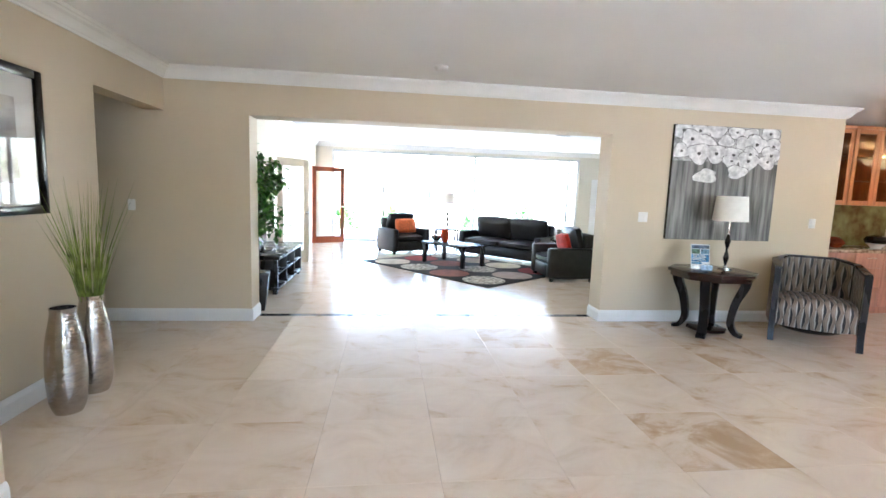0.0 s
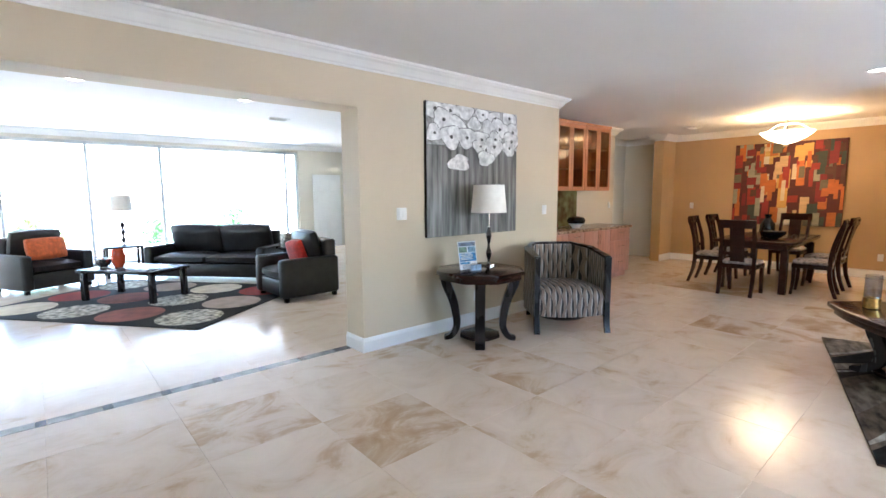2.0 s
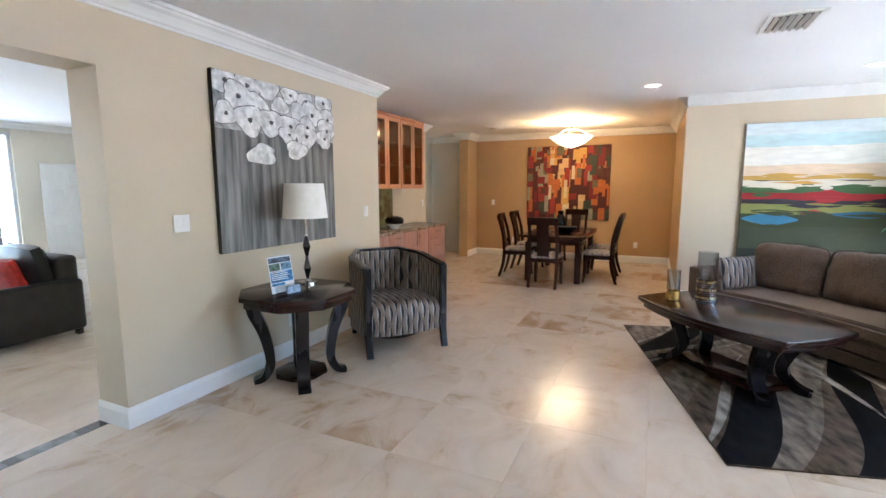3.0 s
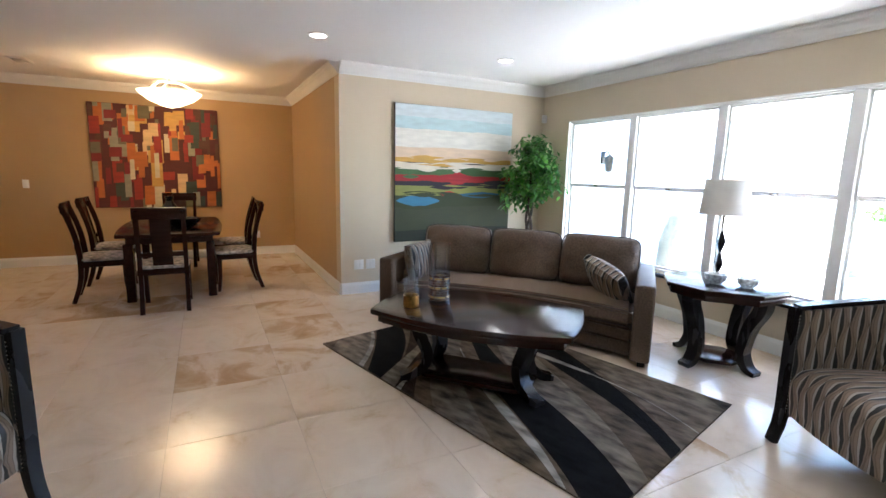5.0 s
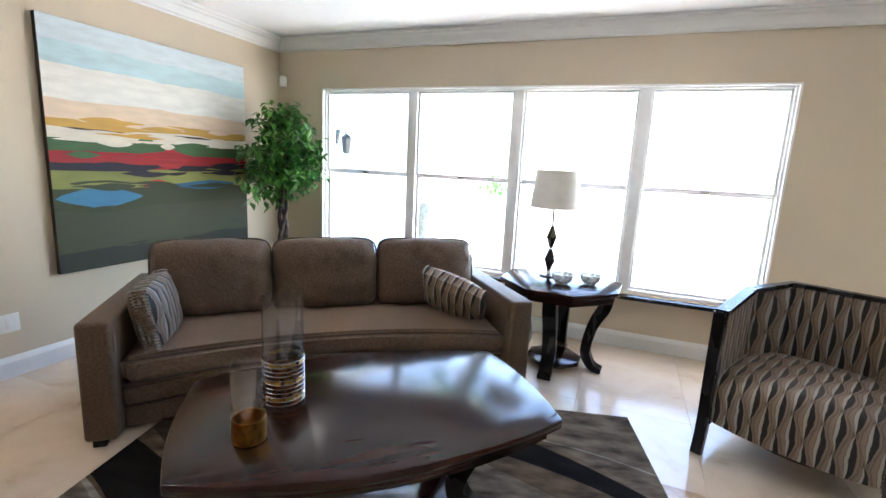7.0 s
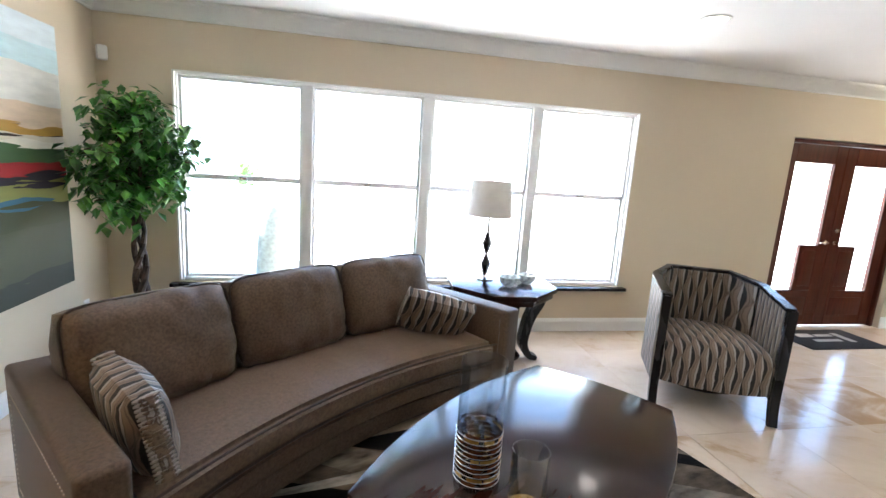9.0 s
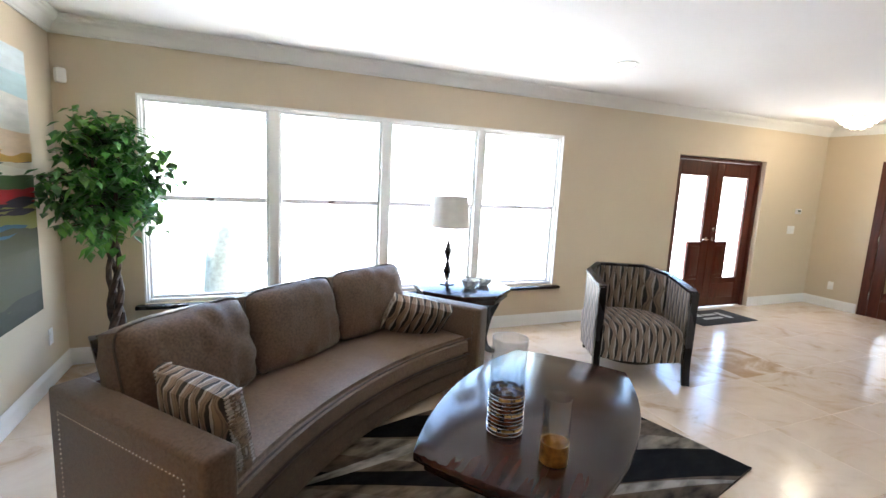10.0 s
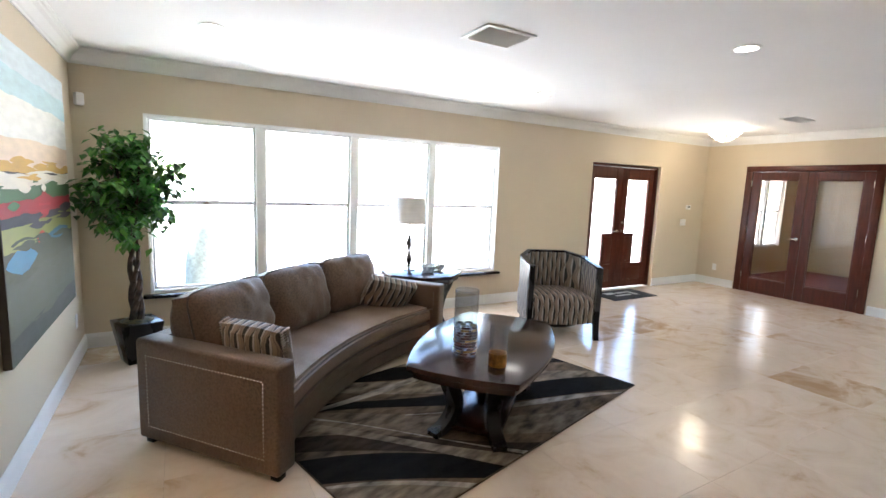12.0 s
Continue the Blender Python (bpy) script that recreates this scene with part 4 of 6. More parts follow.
rr = random.Random(17)
for k in range(84):
    i = rr.randrange(1, len(bands) - 3)
    z = bands[i][0] + rr.uniform(-0.03, 0.03)
    x0 = rr.uniform(0.01, PW - 0.3)
    x1 = min(PW - 0.01, x0 + rr.uniform(0.10, 0.55))
    h = rr.uniform(0.006, 0.028)
    n = i - 1 if rr.random() < 0.5 else i
    part("painted_stroke", wavy(PW, max(0.01, z - h), z + h, -0.0078 - 0.00004 * k, 200 + k * 1.9, 0.013, x0, x1, 14), brush("band_%d" % n, bands[n][2]), land, smooth=False)

# poppies over the console table
FW, FH = 1.38, 1.36
pop = canvas("poppy_painting", "grey canvas with a cluster of white poppies", pose(1.50, 4.56, 1.035), FW, FH, BLACKCERAMIC)
part("painted_ground", box(0.002, -0.002, 0.002, FW - 0.002, -0.0005, FH - 0.002), paint("streaked_grey", (0.24, 0.235, 0.22), 0.45, vary=0.3, scale=4, stretch=(4.5, 1, 0.35), vary2=(0.045, 0.045, 0.045), bump=0.2), pop, smooth=False)
PETAL = paint("white_petal_paint", (0.74, 0.74, 0.73), 0.4, vary=0.2, scale=16, vary2=(0.42, 0.42, 0.42), bump=0.4, bscale=30)
CORE = paint("poppy_core", (0.10, 0.10, 0.095), 0.5, vary=0.4, scale=40)
OUTLINE = paint("petal_outline", (0.20, 0.20, 0.20), 0.5, vary=0.4, scale=30)
rnd = random.Random(11)
part("painted_mass", box(0.003, -0.0035, FH - 0.42, FW - 0.003, -0.0025, FH - 0.003), paint("petal_shadow", (0.42, 0.42, 0.41), 0.5, vary=0.4, scale=12, vary2=(0.12, 0.12, 0.12)), pop, smooth=False)


def poppy(x, z, r, k, squash, heart=True):
    y = -0.004 - 0.0010 * k
    n = 34
    turn = rnd.uniform(0, 6.28)

    def disc(rr, yy, seed, sq=squash):
        b = bmesh.new()
        c = b.verts.new((x, yy - 0.006 * (rr / r), z))
        ring = []
        for i in range(n):
            g = 2 * math.pi * i / n
            q = rr * (1 + 0.13 * math.sin(3 * g + turn) + 0.10 * noise.noise(Vector((math.cos(g) * 2, math.sin(g) * 2, seed))))
            ring.append(b.verts.new((min(FW - 0.003, max(0.003, x + q * math.cos(g))), yy, min(FH - 0.003, max(0.003, z + q * math.sin(g) * sq)))))
        for i in range(n):
            b.faces.new((c, ring[i], ring[(i + 1) % n]))
        return b
    part("petal_edge", disc(r * 1.07, y + 0.0005, k * 2.0), OUTLINE, pop)
    part("petal", disc(r, y - 0.0005, k * 2.0), PETAL, pop)
    if heart:
        part("flower_heart", disc(r * 0.17, y - 0.009, k * 5.0, squash), CORE, pop)


k = 0
for row, (zz, n0) in enumerate(((FH - 0.07, 6), (FH - 0.19, 6), (FH - 0.32, 6), (FH - 0.42, 3))):
    for i in range(n0):
        x = (i + 0.5 + 0.35 * (row % 2)) * FW / n0 * (0.97) if row < 3 else FW * (0.52 + 0.19 * i)
        poppy(x + rnd.uniform(-0.03, 0.03), zz + rnd.uniform(-0.025, 0.025), rnd.uniform(0.10, 0.14), k, rnd.uniform(0.62, 0.9), rnd.random() < 0.75)
        k += 1
poppy(0.42, FH - 0.60, 0.15, k, 0.5, False)
poppy(0.45, FH - 0.55, 0.10, k + 1, 0.45, False)
poppy(0.83, FH - 0.53, 0.13, k + 2, 0.6, False)

# curved sofa
SM = pose(3.841, 0.431, 0, 0, 0, 39.5)
sofa = thing("sofa", "curved taupe sofa with nailhead trimmed arms", "sofa", SM)
HALF, DEP, SAG = 1.23, 1.05, 0.24


def arc_y(x, sag, base):
    return base - sag * (1 - (x / HALF) ** 2)


def curved_slab(f0, f1, z0, z1, xa, xb, n=24, bevel=0.02, crown=0.0):
    b = bmesh.new()
    g = []
    for i in range(n + 1):
        x = xa + (xb - xa) * i / n
        g.append([b.verts.new((x, f0(x), z0)), b.verts.new((x, f1(x), z0)), b.verts.new((x, f1(x), z1)), b.verts.new((x, (f0(x) + f1(x)) / 2, z1 + crown)), b.verts.new((x, f0(x), z1))])
    for a, c in zip(g, g[1:]):
        for k in range(5):
            b.faces.new((a[k], a[(k + 1) % 5], c[(k + 1) % 5], c[k]))
    b.faces.new(g[0])
    b.faces.new(g[-1])
    bmesh.ops.recalc_face_normals(b, faces=b.faces[:])
    if crown:
        for i, row in enumerate(g):
            row[3].co.z += 0.004 * math.sin(i * 0.9) + 0.0012 * math.sin(i * 2.3)
    if bevel:
        bmesh.ops.bevel(b, geom=[q for q in b.edges if q.calc_face_angle(0) > 0.6], offset=bevel, segments=3, affect="EDGES")
    return b


AW = 0.15
fr0 = lambda x: arc_y(x, SAG, -0.02)
fr1 = lambda x: arc_y(x, SAG, -0.05)
bk = lambda x: arc_y(x, 0.12, -DEP)
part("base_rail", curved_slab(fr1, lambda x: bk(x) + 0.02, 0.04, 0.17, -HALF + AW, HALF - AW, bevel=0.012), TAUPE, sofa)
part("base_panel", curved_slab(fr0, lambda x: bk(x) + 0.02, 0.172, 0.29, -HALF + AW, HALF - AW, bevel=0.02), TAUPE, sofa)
part("seat_cushion", curved_slab(lambda x: fr0(x) + 0.015, lambda x: bk(x) + 0.20, 0.292, 0.44, -HALF + AW + 0.004, HALF - AW - 0.004, n=48, bevel=0.035, crown=0.03), TAUPELIT, sofa)
for zz in (0.428, 0.305):
    part("piping", tube([(x, fr0(x) + 0.011, zz) for x in np.linspace(-HALF + AW + 0.01, HALF - AW - 0.01, 30)], 0.006, 6), PIPING, sofa)
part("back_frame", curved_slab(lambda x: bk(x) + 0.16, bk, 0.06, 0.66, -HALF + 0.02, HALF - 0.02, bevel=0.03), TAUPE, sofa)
for s in (-1, 1):
    arm = part("arm", box(s * HALF, -DEP, 0.04, s * (HALF - AW), 0.0, 0.665, 0.022, 3), TAUPE, sofa)
    bm = None
    pts = [(-DEP + 0.09 + k * 0.0225, 0.57) for k in range(39)] + [(-DEP + 0.09 + k * 0.0225, 0.13) for k in range(39)] + [(-DEP + 0.09, 0.13 + k * 0.0225) for k in range(20)] + [(-0.095, 0.13 + k * 0.0225) for k in range(20)]
    for yy, zz in pts:
        bm = lathe([(0.0048, 0), (0.003, 0.003), (0, 0.004)], 6, bm=bm, m=pose(s * HALF, yy, zz, 0, 90 * s, 0))
    part("nail_trim", bm, STEEL, arm, "nickel nailhead border")
    bm = None
    for k in range(24):
        bm = lathe([(0.0048, 0), (0.003, 0.003), (0, 0.004)], 6, bm=bm, m=pose(s * (HALF - AW), -0.06 - (k % 2) * 0.0, 0.60 - k * 0.01, 0, -90 * s, 0))
    part("nail_trim", bm, STEEL, arm)
    for yy in (-0.05, -DEP + 0.05):
        part("foot", box(s * (HALF - 0.09), yy - 0.03, 0.0, s * (HALF - 0.03), yy + 0.03, 0.045, 0.006), BLACKWOOD, sofa)
for i, cx in enumerate((-0.735, 0.0, 0.735)):
    slope = math.degrees(math.atan2(0.12 * 2 * cx / HALF ** 2, 1))
    cu = part("back_cushion", cushion(0.735, 0.50, 0.34, m=pose(cx, bk(cx) + 0.285, 0.672, 104 - 180, 0, slope), n=19, seed=i * 4, crease=0.15, soft=0.075), TAUPE, sofa)
    ring = []
    for k in range(41):
        g = 2 * math.pi * k / 40
        c, s2 = math.cos(g), math.sin(g)
        ring.append(pose(cx, bk(cx) + 0.29, 0.675, 104 - 180, 0, slope) @ Vector((0.364 * math.copysign(abs(c) ** 0.28, c), 0.250 * math.copysign(abs(s2) ** 0.28, s2), 0.062)))
    part("piping", tube(ring, 0.0065, 6), PIPING, cu)


def throw_pillow(m, label):
    e = thing("throw_pillow", label, "pillow", m, group="patterned throw pillows")
    part("cover", cushion(0.46, 0.34, 0.18, n=9, seed=2), PATTERN_X, e)
    for s in (-1, 1):
        bm = None
        for k in range(20):
            yy = -0.165 + 0.33 * k / 19
            bm = cushion(0.030, 0.020, 0.085, bm=bm, m=pose(s * 0.224, yy, 0, 0, 0, 14 * math.sin(k * 2.2)), n=2)
        tagged(part("ruffle", bm, PATTERN_X, e), kind="stuff")
    return e


throw_pillow(SM @ pose(0.965, -0.37, 0.615, 100, 0, 90), "rectangular diamond weave pillow leaning on the sofa arm")
throw_pillow(SM @ pose(-0.85, -0.44, 0.585, 56, -14, -44), "rectangular diamond weave pillow leaning on the far sofa arm")

# rug under the coffee table
rug = thing("area_rug", "grey and charcoal rug with flowing carved bands", "rug", pose(3.352, 0.73, 0, 0, 0, 14.7))
RW, RD = 1.34, 0.80


def pile(name, c):
    return paint(name, c, 0.95, vary=0.34, scale=3.5, stretch=(1.6, 4, 1), bump=0.6, bscale=220, sheen=0.0, spec=0.1)


part("rug_field", box(-RW, -RD, 0.001, RW, RD, 0.011, 0.003), pile("taupe_rug_pile", (0.115, 0.086, 0.060)), rug)


def rug_band(ang, off, w0, w1, bend, wave, mat, z):
    """A sweeping band across the rug, cut off at its edges."""
    b = bmesh.new()
    d, n = Vector((math.cos(ang), math.sin(ang))), Vector((-math.sin(ang), math.cos(ang)))
    last = None
    for i in range(41):
        s = -1.8 + 3.6 * i / 40
        c = d * s + n * (off + bend * s * s + 0.09 * math.sin(s * 2.0 + wave))
        half = w0 + (w1 - w0) * (i / 40) + 0.02 * math.sin(s * 2.6 + wave * 2)
        half = max(half, 0.006)
        pair = [b.verts.new((*(c - n * half), z)), b.verts.new((*(c + n * half), z))]
        if last:
            b.faces.new((last[0], pair[0], pair[1], last[1]))
        last = pair
    for co, no in (((RW - 0.004, 0, 0), (1, 0, 0)), ((-RW + 0.004, 0, 0), (-1, 0, 0)), ((0, RD - 0.004, 0), (0, 1, 0)), ((0, -RD + 0.004, 0), (0, -1, 0))):
        bmesh.ops.bisect_plane(b, geom=b.verts[:] + b.edges[:] + b.faces[:], plane_co=co, plane_no=no, clear_outer=True)
    if b.faces:
        part("carved_band", b, mat, rug, smooth=False)
    else:
        b.free()


R_DARK, R_GREY, R_MID, R_LIGHT, R_LINE = pile("charcoal_rug_pile", (0.008, 0.007, 0.007)), pile("grey_rug_pile", (0.15, 0.12, 0.088)), pile("brown_rug_pile", (0.040, 0.029, 0.021)), pile("silver_rug_pile", (0.20, 0.165, 0.125)), pile("ivory_rug_line", (0.30, 0.27, 0.23))
for i, (ang, off, w0, w1, bend, wave, mat) in enumerate((
        (-0.62, -1.00, 0.30, 0.22, 0.05, 0.0, R_GREY), (-0.55, -0.62, 0.05, 0.16, 0.06, 0.6, R_DARK), (-0.62, -0.30, 0.16, 0.10, 0.05, 1.0, R_LIGHT),
        (-0.50, -0.06, 0.16, 0.04, 0.07, 1.6, R_DARK), (-0.50, 0.13, 0.02, 0.012, 0.07, 1.6, R_LINE), (-0.60, 0.36, 0.10, 0.17, 0.04, 2.2, R_GREY), (-0.66, 0.66, 0.14, 0.05, 0.04, 2.6, R_MID),
        (-0.62, 0.92, 0.07, 0.13, 0.02, 3.2, R_DARK), (-0.62, 1.10, 0.012, 0.02, 0.02, 3.2, R_LINE), (-0.70, 1.30, 0.15, 0.12, 0.0, 3.6, R_LIGHT),
        (-0.15, -0.52, 0.012, 0.03, 0.10, 0.4, R_LINE), (-0.95, 0.55, 0.012, 0.012, 0.12, 2.0, R_LINE), (-0.95, 0.66, 0.09, 0.03, 0.12, 2.0, R_LIGHT))):
    rug_band(ang, off, w0, w1, bend, wave, mat, 0.0118 + 0.00015 * i)

# coffee table
CT = pose(3.295, 0.985, 0.014, 0, 0, 41.3)
ct = thing("coffee_table", "dark espresso coffee table with bowed top and scrolled legs", "coffee table", CT)


def bowed(hw, hd, bw, bd, n=12):
    p = []
    for a, b in (((-hw, -hd), (hw, -hd)), ((hw, -hd), (hw, hd)), ((hw, hd), (-hw, hd)), ((-hw, hd), (-hw, -hd))):
        dx, dy = b[0] - a[0], b[1] - a[1]
        nx, ny = (0, math.copysign(1, a[1])) if abs(dx) > abs(dy) else (math.copysign(1, a[0]), 0)
        bow = bw if abs(dx) > abs(dy) else bd
        for k in range(n):
            t = k / n
            q = 4 * t * (1 - t) * bow
            p.append((a[0] + dx * t + nx * q, a[1] + dy * t + ny * q))
    return p


part("tabletop", prism(bowed(0.685, 0.345, 0.12, 0.035), 0.49, 0.53, 0.008), ESPRESSO, ct)
part("apron", prism(bowed(0.64, 0.315, 0.11, 0.03), 0.435, 0.491, 0.004), ESPRESSO, ct)
part("shelf", prism([(-0.42, -0.14), (-0.32, -0.2), (0.32, -0.2), (0.42, -0.14), (0.42, 0.14), (0.32, 0.2), (-0.32, 0.2), (-0.42, 0.14)], 0.03, 0.06, 0.006), ESPRESSO, ct)
for sx in (-1, 1):
    for sy in (-1, 1):
        g = math.degrees(math.atan2(sy * 0.6, sx * 1.0))
        pts = bezier([(0.06, 0.44, 0.05), (0.04, 0.35, 0.045), (-0.02, 0.2, 0.04), (0.0, 0.11, 0.036), (0.08, 0.04, 0.028), (0.17, 0.018, 0.018)], 4)
        part("leg", bar_in_plane(pts, 0, pose(sx * 0.36, sy * 0.14, 0, 0, 0, g), 0.09), BLACKWOOD, ct)


def cylinder_vase(m, r, h, band, label, gold):
    e = thing("glass_vase", label, "vase", m)
    g = part("glass", lathe([(0, 0.001), (r, 0.001), (r, h), (r - 0.004, h), (r - 0.004, 0.012), (0, 0.012)], 36), CRYSTAL, e)
    g.visible_shadow = False
    if gold:
        part("gold_band", lathe([(r + 0.001, 0.003), (r + 0.001, band), (r - 0.0045, band * 0.97), (r - 0.0045, 0.013), (0, 0.013)], 36), GOLD, e, "gold leaf band at the foot")
        return e
    rr = random.Random(5)
    rows = 11
    for j in range(rows):
        bm = bmesh.new()
        z = 0.014 + j * band / rows
        a = rr.uniform(0, 1)
        while a < 6.2:
            w = rr.uniform(0.25, 0.75)
            b = min(a + w, 6.28)
            ns = 5
            lo = [bm.verts.new(((r + 0.0015) * math.cos(a + (b - a) * q / ns), (r + 0.0015) * math.sin(a + (b - a) * q / ns), z + 0.002 * math.sin(5 * a + q))) for q in range(ns + 1)]
            hi = [bm.verts.new((v.co.x, v.co.y, z + band / rows * 0.66)) for v in lo]
            for q in range(ns):
                bm.faces.new((lo[q], lo[q + 1], hi[q + 1], hi[q]))
            a = b + rr.uniform(0.05, 0.3)
        tagged(part("mosaic_row", bm, GOLD if j % 4 == 1 else AMBER, e, smooth=False), kind="stuff")
        part("silver_ring", lathe([(r + 0.0012, z - 0.0055), (r + 0.0028, z - 0.004), (r + 0.0028, z - 0.001), (r + 0.0012, z)], 36), STEEL, e)
    return e


cylinder_vase(pose(3.60, 1.15, 0.545), 0.078, 0.43, 0.19, "tall clear glass cylinder with a broken mirror mosaic", False)
cylinder_vase(pose(3.525, 1.41, 0.545), 0.055, 0.27, 0.085, "short clear glass cylinder with a gold band", True)

# end table with lamp and bowls
octagon_table("end_table", "octagonal espresso end table with scrolled legs beside the sofa", "end table", pose(2.81, -1.03, 0, 0, 0, 42), 0.672)
lamp(pose(2.925, -1.13, 0.672), 0.82, "grey beaded table lamp with white drum shade")
for x, y, r in ((2.79, -0.90, 0.085), (2.60, -1.0, 0.08)):
    bm = lathe([(0, 0.001), (r * 0.5, 0.001), (r * 0.85, r * 0.4), (r, r * 0.95), (r * 0.93, r * 0.95), (r * 0.75, r * 0.42), (0, 0.012)], 14)
    solid("glass_bowl", bm, CUTGLASS, "small faceted cut-glass bowl on the end table", "bowl", pose(x, y, 0.672), group="cut-glass bowls", smooth=False)


# indoor trees
def ficus(m, h, trunk_h, rad, leaves, seed, label, pot_h=0.34, drop=1.0):
    rr = random.Random(seed)
    e = thing("ficus_tree", label, "indoor tree", m)
    part("planter", prism([(-0.13, -0.13), (0.13, -0.13), (0.13, 0.13), (-0.13, 0.13)], 0, pot_h, 0.006), BLACKWOOD, e)
    pl = e.children[-1]
    for v in pl.data.vertices:
        k = 0.85 + 0.42 * v.co.z / pot_h
        v.co.x *= k
        v.co.y *= k
    part("moss", lathe([(0, pot_h + 0.02), (0.1, pot_h + 0.012), (0.13, pot_h + 0.001), (0, pot_h + 0.001)], 16), SOIL, e)
    tips = []
    for k in range(3):
        g = k * 2.1
        pts = [(0.035 * math.cos(g + z * 6), 0.035 * math.sin(g + z * 6), pot_h + 0.01 + (trunk_h - pot_h) * z) for z in np.linspace(0, 1, 9)]
        pts += [(0.10 * math.cos(g) * q, 0.10 * math.sin(g) * q, trunk_h + (h - trunk_h) * 0.75 * q) for q in (0.4, 0.75, 1.0)]
        part("trunk", tube(pts, 0.02, 7, radii=[0.030 - 0.0018 * i for i in range(len(pts))]), BARK, e)
    bm = bmesh.new()
    lv = ([], []), ([], [])
    for k in range(46):
        z = rr.uniform(0, 1) ** 0.8
        c = Vector((0, 0, trunk_h + (h - trunk_h) * (0.05 + 0.8 * z)))
        g = rr.uniform(0, 6.283)
        reach = rad * (0.55 + 0.5 * rr.random()) * (math.sin(math.pi * (0.18 + 0.72 * z)) ** 0.7)
        up = (h - trunk_h) * rr.uniform(-0.10, 0.22)
        tip = c + Vector((math.cos(g) * reach, math.sin(g) * reach, up))
        midp = c.lerp(tip, 0.5) + Vector((0, 0, 0.05))
        path = bezier([tuple(c), tuple(midp), tuple(tip)], 4)
        bm = tube(path, 0.004, 5, bm=bm)
        for j in range(leaves // 46):
            t = rr.random() ** 0.6
            q = Vector(path[min(len(path) - 1, int(t * len(path)))]) + Vector((rr.gauss(0, 0.05), rr.gauss(0, 0.05), rr.gauss(0, 0.045)))
            L = rr.uniform(0.07, 0.115)
            a = rr.uniform(0, 6.283)
            tilt = rr.uniform(-1.1, 0.15)
            d = Vector((math.cos(a) * math.cos(tilt), math.sin(a) * math.cos(tilt), math.sin(tilt)))
            side = d.cross(Vector((0, 0, 1))).normalized() * L * 0.31
            nrm = side.cross(d).normalized()
            vs, fs = lv[0] if rr.random() < 0.68 else lv[1]
            n = len(vs)
            vs.extend([q, q + d * L * 0.45 + side + nrm * 0.006, q + d * L - Vector((0, 0, 0.012)), q + d * L * 0.45 - side + nrm * 0.006, q + d * L * 0.5 - nrm * 0.003])
            fs.extend([(n, n + 1, n + 4), (n + 1, n + 2, n + 4), (n + 2, n + 3, n + 4), (n + 3, n, n + 4)])
    tagged(part("twigs", bm, BARK, e), kind="stuff")
    for (vs, fs), mat, nm in ((lv[0], LEAF, "crown"), (lv[1], LEAF2, "young_leaves")):
        me = bpy.data.meshes.new(nm)
        me.from_pydata([tuple(v) for v in vs], [], fs)
        me.materials.append(mat)
        ob = new(nm, me)
        ob.parent = e
    return e


ficus(pose(5.55, -1.15, 0, 0, 0, 20), 1.92, 1.06, 0.42, 1900, 4, "leafy green ficus tree in a dark square planter by the window", 0.36)

# door mat
dm = thing("door_mat", "black door mat with a pale pattern before the front door", "door mat", pose(-1.05, -1.33, 0.001))
part("mat", box(-0.50, -0.27, 0, 0.50, 0.27, 0.010, 0.003), MAT, dm)
for k, (a, b, c, d) in enumerate(((-0.28, -0.15, -0.20, 0.10), (-0.16, -0.12, 0.06, -0.06), (-0.12, 0.02, 0.22, 0.08), (0.10, -0.15, 0.30, -0.05))):
    part("motif", box(a, b, 0.009, c, d, 0.0115), paint("pale_motif", (0.45, 0.45, 0.44), 0.9), dm)

# picture and hammered vases by the hallway
pic = thing("framed_picture", "matted print in a wide black frame", "picture", pose(-4.163, 1.84, 1.265, 0, 0, 90))
pw, ph = 0.97, 0.93
bm = None
for a, b, c, d in ((0, 0.06, 0, ph), (pw - 0.06, pw, 0, ph), (0.06, pw - 0.06, 0, 0.06), (0.06, pw - 0.06, ph - 0.06, ph)):
    bm = box(a, -0.035, c, b, 0, d, 0.008, bm=bm)
part("frame", bm, BLACKCERAMIC, pic)
part("mat_board", box(0.05, -0.012, 0.05, pw - 0.05, -0.006, ph - 0.05), paint("mat_board", (0.74, 0.73, 0.70), 0.7, vary=0.01), pic)
part("print", box(0.22, -0.014, 0.2, pw - 0.22, -0.012, ph - 0.2), paint("sepia_print", (0.45, 0.42, 0.38), 0.6, vary=0.4, scale=4, vary2=(0.08, 0.06, 0.05)), pic)
part("pane", box(0.055, -0.020, 0.055, pw - 0.055, -0.018, ph - 0.055), PANE, pic)


def hammered_vase(x, y, h, r, lean=0):
    e = thing("floor_vase", "tall hammered nickel floor vase", "vase", pose(x, y, 0, 0, 0, 0), group="hammered floor vases")
    prof = bezier([(r * 0.72, 0.0), (r * 0.95, h * 0.12), (r * 1.05, h * 0.38), (r * 0.95, h * 0.68), (r * 0.66, h * 0.93), (r * 0.68, h)], 6)
    part("body", lathe([(0, 0)] + prof + [(r * 0.62, h), (r * 0.62, h * 0.8), (0, h * 0.8)], 40), HAMMERED, e)
    return e


